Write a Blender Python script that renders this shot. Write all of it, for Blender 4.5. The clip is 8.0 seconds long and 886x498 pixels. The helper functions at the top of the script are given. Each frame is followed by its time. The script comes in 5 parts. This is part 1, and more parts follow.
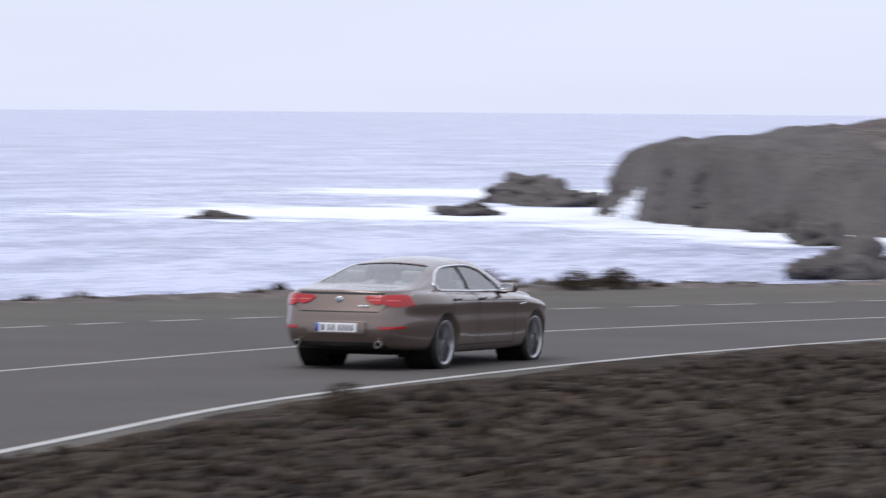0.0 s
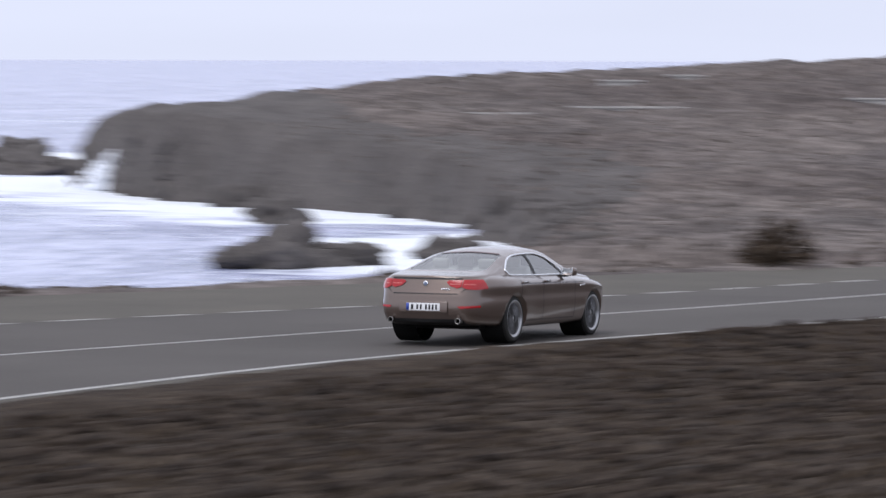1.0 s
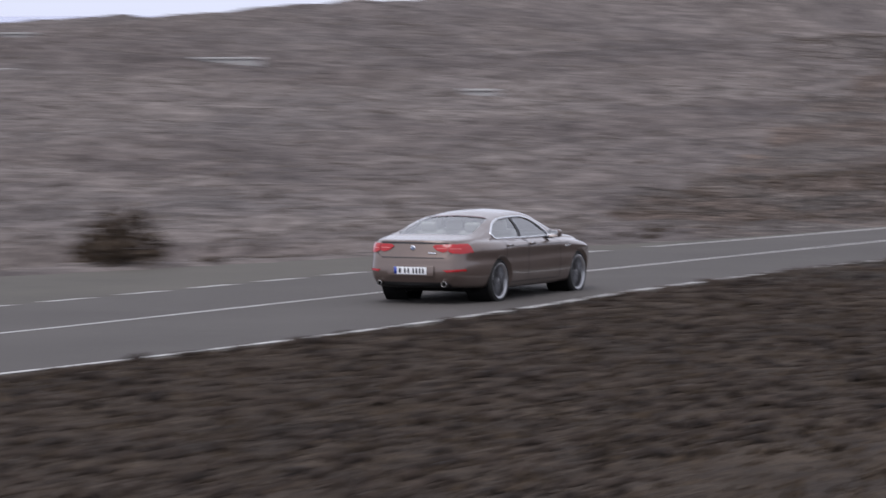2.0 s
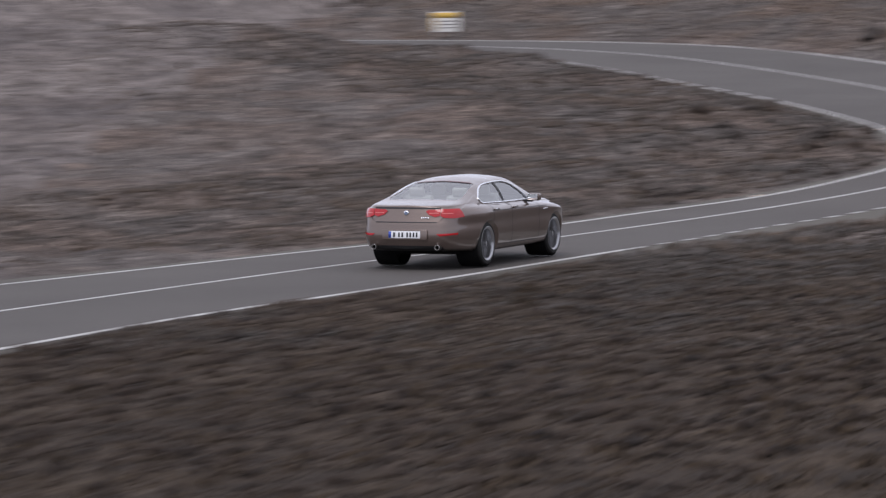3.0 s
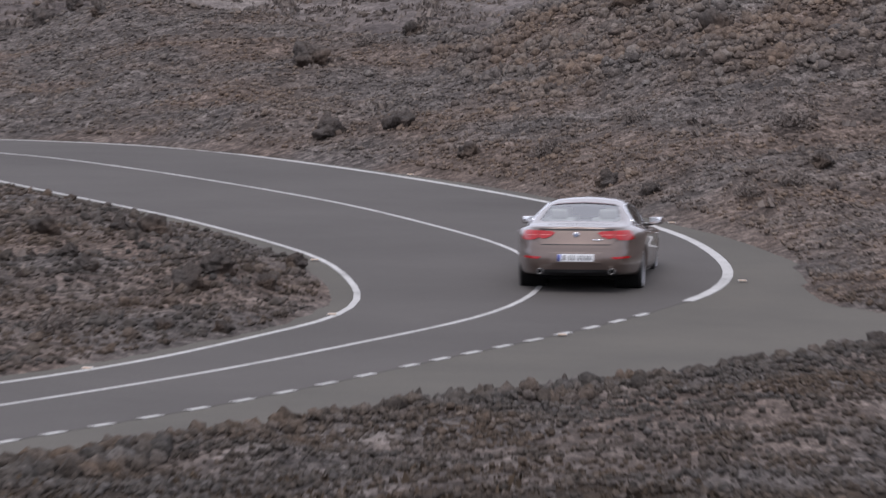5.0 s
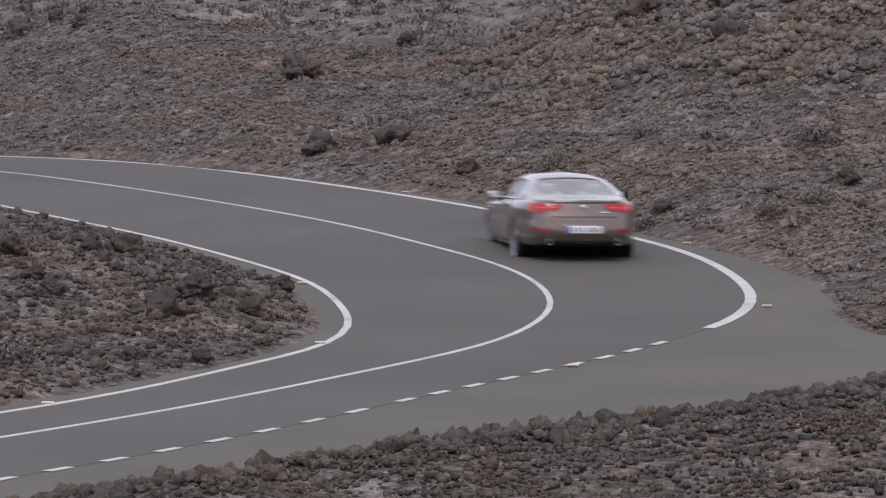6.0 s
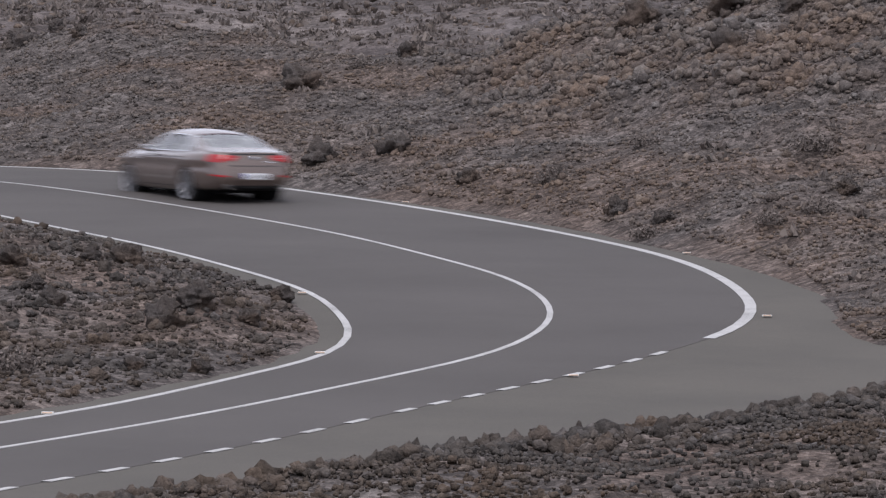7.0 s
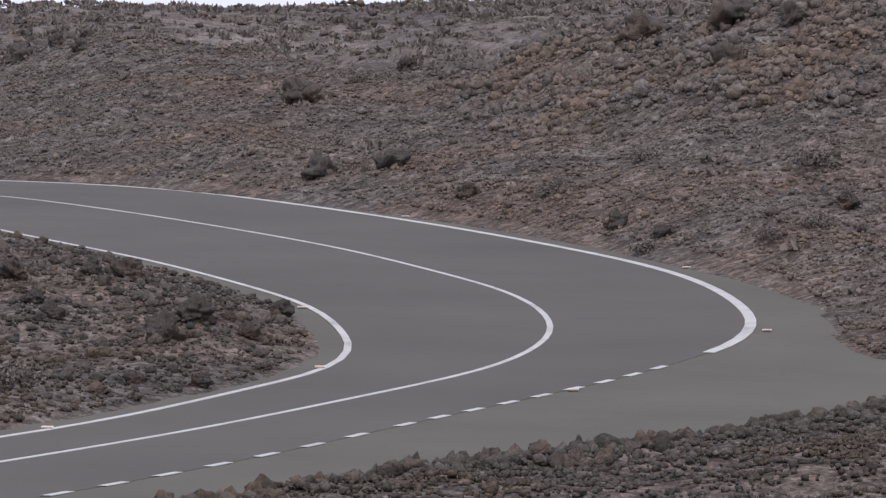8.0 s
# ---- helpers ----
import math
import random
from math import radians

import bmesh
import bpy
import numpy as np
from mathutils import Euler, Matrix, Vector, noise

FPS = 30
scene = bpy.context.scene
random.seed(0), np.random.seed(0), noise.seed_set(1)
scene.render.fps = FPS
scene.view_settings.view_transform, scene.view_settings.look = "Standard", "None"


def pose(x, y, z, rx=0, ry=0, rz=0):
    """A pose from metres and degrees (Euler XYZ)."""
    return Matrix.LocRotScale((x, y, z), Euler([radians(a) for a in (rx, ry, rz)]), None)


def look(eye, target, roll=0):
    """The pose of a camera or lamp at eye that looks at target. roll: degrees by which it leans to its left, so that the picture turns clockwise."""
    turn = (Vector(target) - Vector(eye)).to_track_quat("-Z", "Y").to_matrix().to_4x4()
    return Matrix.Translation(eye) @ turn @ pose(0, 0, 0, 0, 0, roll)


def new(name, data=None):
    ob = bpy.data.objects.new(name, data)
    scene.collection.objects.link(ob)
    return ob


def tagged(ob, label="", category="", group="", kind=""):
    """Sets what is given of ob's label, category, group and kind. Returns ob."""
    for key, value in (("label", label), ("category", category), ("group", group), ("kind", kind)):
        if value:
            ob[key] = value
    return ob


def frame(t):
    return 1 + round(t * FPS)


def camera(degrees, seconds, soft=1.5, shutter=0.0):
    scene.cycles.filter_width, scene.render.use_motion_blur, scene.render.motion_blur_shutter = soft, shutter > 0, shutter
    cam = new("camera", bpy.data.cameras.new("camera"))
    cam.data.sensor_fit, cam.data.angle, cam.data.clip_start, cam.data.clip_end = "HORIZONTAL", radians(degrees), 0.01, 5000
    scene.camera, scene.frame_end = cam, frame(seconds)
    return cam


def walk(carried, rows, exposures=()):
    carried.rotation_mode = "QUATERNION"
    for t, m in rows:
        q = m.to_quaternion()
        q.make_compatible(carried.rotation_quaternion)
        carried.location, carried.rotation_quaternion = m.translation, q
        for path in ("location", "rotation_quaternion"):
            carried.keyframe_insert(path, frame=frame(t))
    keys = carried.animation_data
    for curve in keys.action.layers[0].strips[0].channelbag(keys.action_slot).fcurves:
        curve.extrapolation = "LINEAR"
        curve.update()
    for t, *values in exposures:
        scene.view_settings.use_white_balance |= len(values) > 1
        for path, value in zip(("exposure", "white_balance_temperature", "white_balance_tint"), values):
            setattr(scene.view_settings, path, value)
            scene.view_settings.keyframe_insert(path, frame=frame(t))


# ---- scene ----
# ---------------------------------------------------------------- camera
CAMERA_ROWS = [  # seconds, x, y, z, heading, tilt, lean
    (0.0, 18.894, -47.949, 2.829, 112.006, -1.780, -0.407),
    (0.5, 18.868, -44.990, 3.157, 109.543, -2.052, -0.311),
    (1.0, 19.510, -38.116, 3.562, 106.624, -2.444, -0.136),
    (1.5, 18.104, -30.452, 3.608, 102.932, -2.749, -0.067),
    (2.8, 14.343, -8.587, 3.445, 90.980, -3.224, 0.378),
    (3.0, 14.522, -4.550, 3.351, 89.592, -3.154, 0.330),
    (3.5, 15.189, 5.732, 2.992, 86.432, -2.912, 0.122),
    (4.0, 17.132, 13.633, 2.894, 84.714, -2.455, 0.014),
    (4.5, 18.621, 22.473, 2.633, 83.821, -1.969, -0.142),
    (5.8, 20.077, 35.393, 2.238, 83.517, -1.259, -0.293),
    (6.0, 20.077, 35.393, 2.238, 83.517, -1.276, -0.293),
    (6.5, 20.077, 35.393, 2.238, 83.517, -1.213, -0.293),
    (7.0, 20.077, 35.393, 2.238, 83.517, -1.147, -0.293),
    (8.0, 20.077, 35.393, 2.238, 83.517, -0.967, -0.293),
]
cam = camera(2 * math.degrees(math.atan(784 / 8000)), 8.0, soft=1.25, shutter=0.9)
walk(cam, [(t, pose(x, y, z, 90 + p, 0, h - 90) @ pose(0, 0, 0, 0, 0, -r)) for t, x, y, z, h, p, r in CAMERA_ROWS],
     exposures=[(0.0, 0.05, 6250, 13), (1.5, 0.05, 6250, 14), (3.0, 0.08, 6300, 16), (4.5, 0.12, 6300, 16), (6.0, 0.14, 6300, 16), (8.0, 0.14, 6300, 16)])

# ---------------------------------------------------------------- sky and sun (thin bright overcast)
world = bpy.data.worlds.new("overcast_sky")
scene.world = world
world.use_nodes = True
wn = world.node_tree.nodes
wl = world.node_tree.links
wn.clear()
w_out = wn.new("ShaderNodeOutputWorld")
w_bg = wn.new("ShaderNodeBackground")
w_sky = wn.new("ShaderNodeTexSky")
w_sky.sky_type = "NISHITA"
w_sky.sun_disc = False
w_sky.sun_elevation = radians(50)
w_sky.sun_rotation = radians(200)
w_sky.dust_density = 3.0
w_mul = wn.new("ShaderNodeMix")
w_mul.data_type = "RGBA"
w_mul.inputs[0].default_value = 0.9
w_scale = wn.new("ShaderNodeVectorMath")
w_scale.operation = "SCALE"
w_scale.inputs["Scale"].default_value = 0.1
w_ramp = wn.new("ShaderNodeValToRGB")      # cloud sheet: a little brighter towards the zenith
w_ramp.color_ramp.elements[0].position = 0.48
w_ramp.color_ramp.elements[0].color = (0.80, 0.85, 1.0, 1)
w_ramp.color_ramp.elements[1].position = 0.62
w_ramp.color_ramp.elements[1].color = (0.92, 0.95, 1.04, 1)
w_co = wn.new("ShaderNodeTexCoord")
w_sep = wn.new("ShaderNodeSeparateXYZ")
w_map = wn.new("ShaderNodeMapRange")
w_map.inputs["From Min"].default_value = -1.0
w_map.inputs["From Max"].default_value = 1.0
w_cloud = wn.new("ShaderNodeTexNoise")
w_cloud.inputs["Scale"].default_value = 5.0
w_cloud.inputs["Detail"].default_value = 5.0
w_stretch = wn.new("ShaderNodeMapping")
w_stretch.inputs["Scale"].default_value = (1, 1, 9)
w_cr = wn.new("ShaderNodeMapRange")
w_cr.inputs["To Min"].default_value = 0.93
w_cr.inputs["To Max"].default_value = 1.06
w_cm = wn.new("ShaderNodeVectorMath")
w_cm.operation = "SCALE"
wl.new(w_co.outputs["Generated"], w_sep.inputs[0])
wl.new(w_sep.outputs["Z"], w_map.inputs["Value"])
wl.new(w_map.outputs[0], w_ramp.inputs[0])
wl.new(w_co.outputs["Generated"], w_stretch.inputs["Vector"])
wl.new(w_stretch.outputs[0], w_cloud.inputs["Vector"])
wl.new(w_cloud.outputs[0], w_cr.inputs["Value"])
wl.new(w_ramp.outputs[0], w_cm.inputs[0])
wl.new(w_cr.outputs[0], w_cm.inputs["Scale"])
wl.new(w_sky.outputs[0], w_scale.inputs[0])
wl.new(w_scale.outputs[0], w_mul.inputs[6])
wl.new(w_cm.outputs[0], w_mul.inputs[7])
wl.new(w_mul.outputs[2], w_bg.inputs["Color"])
w_bg.inputs["Strength"].default_value = 1.0
wl.new(w_bg.outputs[0], w_out.inputs[0])

sun_data = bpy.data.lights.new("sun", "SUN")
sun_data.energy = 1.2
sun_data.angle = radians(30)
sun_data.color = (1.0, 0.97, 0.94)
sun = new("sun", sun_data)
sun.matrix_world = look((0, 0, 0), (0.25, 0.75, -1.2))


# ---------------------------------------------------------------- materials
def material(name, base, rough=0.8, metal=0.0, spec=0.5, coat=0.0):
    m = bpy.data.materials.new(name)
    m.use_nodes = True
    b = m.node_tree.nodes["Principled BSDF"]
    b.inputs["Base Color"].default_value = (*base, 1)
    b.inputs["Roughness"].default_value = rough
    b.inputs["Metallic"].default_value = metal
    b.inputs["Specular IOR Level"].default_value = spec
    b.inputs["Coat Weight"].default_value = coat
    b.inputs["Coat Roughness"].default_value = 0.04
    return m


def grain(m, stops, scales=(2.0, 30.0), bump=0.3, bump_scale=40.0, depth=0.02, per_island=False, coords="Object", stretch=(1, 1, 1), rust=None):
    """Base colour from two sizes of noise through a ramp of (position, colour) stops, and fine relief."""
    n, l = m.node_tree.nodes, m.node_tree.links
    b = n["Principled BSDF"]
    co = n.new("ShaderNodeTexCoord")
    mp = n.new("ShaderNodeMapping")
    mp.inputs["Scale"].default_value = stretch
    l.new(co.outputs[coords], mp.inputs["Vector"])
    big, small = n.new("ShaderNodeTexNoise"), n.new("ShaderNodeTexNoise")
    for t, s in ((big, scales[0]), (small, scales[1])):
        t.inputs["Scale"].default_value = s
        t.inputs["Detail"].default_value = 6.0
        t.inputs["Roughness"].default_value = 0.62
        l.new(mp.outputs[0], t.inputs["Vector"])
    mix = n.new("ShaderNodeMath")
    mix.operation = "ADD"
    l.new(big.outputs[0], mix.inputs[0])
    l.new(small.outputs[0], mix.inputs[1])
    half = n.new("ShaderNodeMath")
    half.operation = "MULTIPLY"
    half.inputs[1].default_value = 0.5
    l.new(mix.outputs[0], half.inputs[0])
    last = half
    if per_island:
        g = n.new("ShaderNodeNewGeometry")
        r = n.new("ShaderNodeMath")
        r.operation = "MULTIPLY_ADD"
        r.inputs[1].default_value = 0.5
        l.new(g.outputs["Random Per Island"], r.inputs[0])
        sc = n.new("ShaderNodeMath")
        sc.operation = "MULTIPLY"
        sc.inputs[1].default_value = 0.5
        l.new(half.outputs[0], sc.inputs[0])
        l.new(sc.outputs[0], r.inputs[2])
        last = r
    ramp = n.new("ShaderNodeValToRGB")
    e = ramp.color_ramp.elements
    while len(e) < len(stops):
        e.new(0.5)
    for el, (p, c) in zip(e, stops):
        el.position, el.color = p, (*c, 1)
    l.new(last.outputs[0], ramp.inputs[0])
    tint = ramp.outputs[0]
    if rust:
        pn = n.new("ShaderNodeTexNoise")
        pn.inputs["Scale"].default_value = rust[0]
        pn.inputs["Detail"].default_value = 5.0
        l.new(mp.outputs[0], pn.inputs["Vector"])
        pr = n.new("ShaderNodeMapRange")
        pr.inputs["From Min"].default_value = 0.42
        pr.inputs["From Max"].default_value = 0.62
        l.new(pn.outputs[0], pr.inputs["Value"])
        mx = n.new("ShaderNodeMix")
        mx.data_type, mx.blend_type = "RGBA", "MULTIPLY"
        mx.inputs[7].default_value = (*rust[1], 1)
        l.new(pr.outputs[0], mx.inputs[0])
        l.new(tint, mx.inputs[6])
        tint = mx.outputs[2]
    l.new(tint, b.inputs["Base Color"])
    if bump:
        bn = n.new("ShaderNodeTexNoise")
        bn.inputs["Scale"].default_value = bump_scale
        bn.inputs["Detail"].default_value = 5.0
        l.new(mp.outputs[0], bn.inputs["Vector"])
        bp = n.new("ShaderNodeBump")
        bp.inputs["Strength"].default_value = bump
        bp.inputs["Distance"].default_value = depth
        l.new(bn.outputs[0], bp.inputs["Height"])
        l.new(bp.outputs[0], b.inputs["Normal"])
    return m


def pebbles(m, sizes, depth=0.05, spread=0.5):
    """Gravel grain on top of a material: cells of two sizes, each with its own tone, standing proud of the joints."""
    n, l = m.node_tree.nodes, m.node_tree.links
    b = n["Principled BSDF"]
    co = n.new("ShaderNodeTexCoord")
    tone, height = b.inputs["Base Color"].links[0].from_socket, None
    wob = n.new("ShaderNodeTexNoise")
    wob.inputs["Scale"].default_value = 9.0
    wob.inputs["Detail"].default_value = 3.0
    l.new(co.outputs["Object"], wob.inputs["Vector"])
    bend = n.new("ShaderNodeVectorMath")
    bend.operation = "MULTIPLY_ADD"
    bend.inputs[1].default_value = (0.12, 0.12, 0.12)
    l.new(wob.outputs["Color"], bend.inputs[0])
    l.new(co.outputs["Object"], bend.inputs[2])
    for size, weight in sizes:
        v = n.new("ShaderNodeTexVoronoi")
        v.inputs["Scale"].default_value = 1.0 / size
        l.new(bend.outputs[0], v.inputs["Vector"])
        sep = n.new("ShaderNodeSeparateColor")
        l.new(v.outputs["Color"], sep.inputs[0])
        rg = n.new("ShaderNodeMapRange")
        rg.inputs["To Min"].default_value = 1.0 - spread * weight
        rg.inputs["To Max"].default_value = 1.0 + spread * weight
        l.new(sep.outputs[0], rg.inputs["Value"])
        mul = n.new("ShaderNodeVectorMath")
        mul.operation = "SCALE"
        l.new(tone, mul.inputs[0])
        l.new(rg.outputs[0], mul.inputs["Scale"])
        tone = mul.outputs[0]
        up = n.new("ShaderNodeMath")
        up.operation = "MULTIPLY_ADD"
        up.inputs[1].default_value = -weight
        l.new(v.outputs["Distance"], up.inputs[0])
        if height:
            l.new(height, up.inputs[2])
        else:
            up.inputs[2].default_value = 1.0
        height = up.outputs[0]
    l.new(tone, b.inputs["Base Color"])
    bp = n.new("ShaderNodeBump")
    bp.inputs["Strength"].default_value = 0.9
    bp.inputs["Distance"].default_value = depth
    l.new(height, bp.inputs["Height"])
    if b.inputs["Normal"].links:
        l.new(b.inputs["Normal"].links[0].from_socket, bp.inputs["Normal"])
    l.new(bp.outputs[0], b.inputs["Normal"])
    return m


verge_mat = grain(material("brown_scrub_soil", (0.05, 0.04, 0.032), 0.95, spec=0.12),
                  [(0.36, (0.023, 0.018, 0.014)), (0.46, (0.040, 0.030, 0.023)), (0.55, (0.055, 0.041, 0.030)), (0.68, (0.084, 0.065, 0.047))],
                  (0.5, 13.0), 0.9, 12.0, 0.06)
# Pale soil, greyed and lightened further so its colour carries distance haze.
ground_mat = grain(material("pale_hazed_soil", (0.10, 0.085, 0.075), 0.95, spec=0.12),
                   [(0.36, (0.090, 0.081, 0.077)), (0.46, (0.138, 0.120, 0.114)), (0.55, (0.177, 0.153, 0.140)), (0.68, (0.255, 0.226, 0.208))],
                   (0.12, 11.0), 0.9, 10.0, 0.07, rust=(0.08, (0.80, 0.78, 0.78)))
grit_mat = grain(material("gritty_lava_soil", (0.08, 0.065, 0.056), 0.95, spec=0.1),
                 [(0.38, (0.059, 0.052, 0.049)), (0.47, (0.095, 0.083, 0.076)), (0.53, (0.125, 0.107, 0.098)), (0.63, (0.185, 0.166, 0.152))],
                 (0.9, 17.0), 0.7, 24.0, 0.04, rust=(0.28, (1.10, 0.98, 0.90)))
rubble_mat = grain(material("lava_rubble", (0.07, 0.06, 0.055), 0.92, spec=0.15),
                   [(0.22, (0.097, 0.086, 0.080)), (0.42, (0.130, 0.113, 0.103)), (0.58, (0.164, 0.138, 0.118)), (0.72, (0.165, 0.150, 0.139)), (0.90, (0.249, 0.229, 0.214))],
                   (0.35, 14.0), 0.9, 26.0, 0.03, per_island=True, rust=(0.28, (1.12, 0.98, 0.86)))
basalt_mat = grain(material("dark_basalt_rubble", (0.08, 0.07, 0.065), 0.92, spec=0.15),
                   [(0.22, (0.053, 0.048, 0.044)), (0.42, (0.078, 0.070, 0.063)), (0.58, (0.098, 0.084, 0.073)), (0.72, (0.104, 0.095, 0.090)), (0.9, (0.226, 0.207, 0.189))],
                   (0.35, 14.0), 0.9, 26.0, 0.03, per_island=True, rust=(0.5, (1.12, 0.97, 0.84)))
verge_rubble_mat = grain(material("dark_verge_stone", (0.05, 0.042, 0.036), 0.92, spec=0.15),
                         [(0.25, (0.021, 0.017, 0.015)), (0.5, (0.048, 0.036, 0.029)), (0.7, (0.068, 0.052, 0.042)), (0.88, (0.114, 0.095, 0.081))],
                         (0.5, 14.0), 0.9, 26.0, 0.03, per_island=True)
# Lava rock with the haze over the headland put into its colour.
cliff_mat = grain(material("hazed_lava_rock", (0.05, 0.045, 0.043), 0.9, spec=0.2),
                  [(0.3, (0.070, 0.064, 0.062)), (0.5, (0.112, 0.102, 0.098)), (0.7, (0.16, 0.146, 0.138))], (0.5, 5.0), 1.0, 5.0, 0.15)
# Inland scrub, its colour lifted towards the hazed soil behind it.
shrub_mat = grain(material("dry_scrub", (0.07, 0.055, 0.04), 0.9, spec=0.12),
                  [(0.3, (0.114, 0.100, 0.091)), (0.5, (0.164, 0.139, 0.125)), (0.75, (0.221, 0.187, 0.163))], (0.8, 12.0), 0.0, per_island=True)
verge_shrub_mat = grain(material("dark_brown_scrub", (0.05, 0.04, 0.03), 0.9, spec=0.12),
                        [(0.3, (0.036, 0.028, 0.021)), (0.5, (0.062, 0.046, 0.033)), (0.75, (0.100, 0.074, 0.052))], (0.8, 12.0), 0.0, per_island=True)
asphalt_mat = grain(material("worn_asphalt", (0.08, 0.08, 0.08), 0.85, spec=0.25),
                    [(0.36, (0.068, 0.061, 0.056)), (0.5, (0.086, 0.078, 0.072)), (0.66, (0.104, 0.094, 0.087))], (0.22, 60.0), 0.35, 150.0, 0.006)
apron_mat = grain(material("dusty_apron_asphalt", (0.12, 0.115, 0.10), 0.92, spec=0.2),
                  [(0.34, (0.080, 0.074, 0.065)), (0.5, (0.104, 0.096, 0.083)), (0.66, (0.130, 0.118, 0.100))], (0.3, 40.0), 0.35, 90.0, 0.008)
paint_mat = grain(material("road_paint", (0.7, 0.7, 0.68), 0.7, spec=0.3),
                  [(0.33, (0.180, 0.172, 0.164)), (0.45, (0.410, 0.402, 0.385)), (0.6, (0.508, 0.500, 0.484))], (1.2, 30.0), 0.2, 100.0, 0.003)

pebbles(grit_mat, ((0.15, 0.8), (0.06, 0.6)), 0.06, 0.55)
pebbles(verge_mat, ((0.22, 0.7), (0.08, 0.5)), 0.05, 0.4)
pebbles(ground_mat, ((0.45, 0.7), (0.16, 0.6)), 0.10, 0.4)
pebbles(rubble_mat, ((0.07, 0.6), (0.03, 0.5)), 0.02, 0.35)
pebbles(basalt_mat, ((0.07, 0.6), (0.03, 0.5)), 0.02, 0.35)

# ---------------------------------------------------------------- plan of the road
def spline(pts, step=0.8):
    """A smooth line through plan points, sampled about every step metres."""
    p = np.array(pts, float)
    p = np.vstack([2 * p[0] - p[1], p, 2 * p[-1] - p[-2]])
    out = []
    for i in range(1, len(p) - 2):
        a, b, c, d = p[i - 1:i + 3]
        n = max(2, int(np.linalg.norm(c - b) / step))
        for k in range(n):
            t = k / n
            out.append(0.5 * (2 * b + (c - a) * t + (2 * a - 5 * b + 4 * c - d) * t ** 2 + (3 * b - 3 * c + d - a) * t ** 3))
    out.append(p[-2])
    out = np.array(out)
    for _ in range(3):
        out[1:-1] = 0.25 * out[:-2] + 0.5 * out[1:-1] + 0.25 * out[2:]
    return out


# grade of the road, by distance north
GRADE_Y = [-80, 0, 21.6, 32, 57, 70, 79, 88, 104, 112, 119, 135, 160, 220, 320]
GRADE_Z = [1.226, -0.258, -0.563, -0.664, -0.783, -0.795, -0.818, -0.459, 0.633, 1.023, 1.442, 2.226, 1.906, 3.000, 4.000]
_gy = np.arange(-120, 400, 1.0)
_k = np.exp(-np.arange(-12, 13) ** 2 / 32.0)
_gz = np.convolve(np.pad(np.interp(_gy, GRADE_Y, GRADE_Z), 12, "edge"), _k / _k.sum(), "valid")


def road_z(y):
    return np.interp(y, _gy, _gz)


# verge-side line, centre line and seaward line of the carriageway
LINE_R = spline([(11.79, -70.20), (6.73, -40.23), (2.11, -16.26), (0.56, -8.71), (-0.07, -4.09), (-0.46, 2.44), (-0.40, 7.99), (0.08, 13.52), (0.64, 18.03), (1.43, 22.01), (2.83, 26.99), (4.28, 30.93), (6.32, 36.82), (8.06, 42.73), 
                 (9.11, 47.01), (11.71, 54.71), (13.27, 58.28), (15.00, 62.39), (17.40, 68.41), (19.67, 74.02), (20.74, 76.54), (22.30, 79.48), (24.43, 83.46), (25.57, 85.59), (27.29, 88.35), (28.75, 90.69), (29.73, 92.55), (30.59, 94.21), 
                 (31.38, 96.86), (31.71, 99.53), (31.81, 102.98), (31.56, 106.30), (30.92, 109.95), (29.55, 115.31), (27.34, 121.89), (25.23, 127.08), (22.77, 130.33), (19.05, 132.66), (13.77, 134.45), (3.84, 135.95)])
LINE_M = spline([(6.40, -70.01), (1.84, -40.06), (-3.01, -18.12), (-4.66, -8.59), (-5.26, -0.03), (-5.39, 7.54), (-4.53, 15.94), (-1.96, 25.61), (0.18, 32.01), (2.07, 36.94), (4.15, 42.89), (6.09, 48.22), (7.86, 52.82), (10.13, 58.51), 
                 (13.06, 65.42), (15.64, 70.88), (17.36, 74.76), (19.03, 78.03), (20.18, 80.07), (21.58, 82.36), (23.22, 85.02), (25.29, 88.55), (26.50, 90.48), (27.56, 92.74), (28.43, 95.86), (28.72, 99.15), (28.56, 102.03), (27.97, 105.34), 
                 (26.78, 111.00), (24.91, 116.71), (22.91, 121.84), (21.09, 125.50), (17.51, 129.15), (11.86, 131.31), (3.91, 132.93)])
LINE_L = spline([(-3.23, -70.03), (-7.37, -40.05), (-10.50, -18.06), (-11.61, -6.03), (-11.85, 5.01), (-11.17, 14.07), (-9.62, 20.08), (-7.58, 25.99), (-3.84, 34.20), (-0.48, 40.17), (3.10, 49.24), (4.92, 54.05), (7.12, 58.94), (10.19, 64.95), 
                 (12.80, 70.12), (15.66, 75.18), (18.87, 80.98), (20.40, 83.10), (22.26, 86.05), (23.85, 89.14), (25.03, 91.38), (25.52, 93.66), (25.60, 96.36), (25.48, 99.53), (24.63, 103.43), (23.43, 108.16), (21.74, 113.42), (19.78, 119.51), 
                 (17.57, 124.58), (14.06, 128.11), (9.05, 129.84), (4.04, 130.56)])
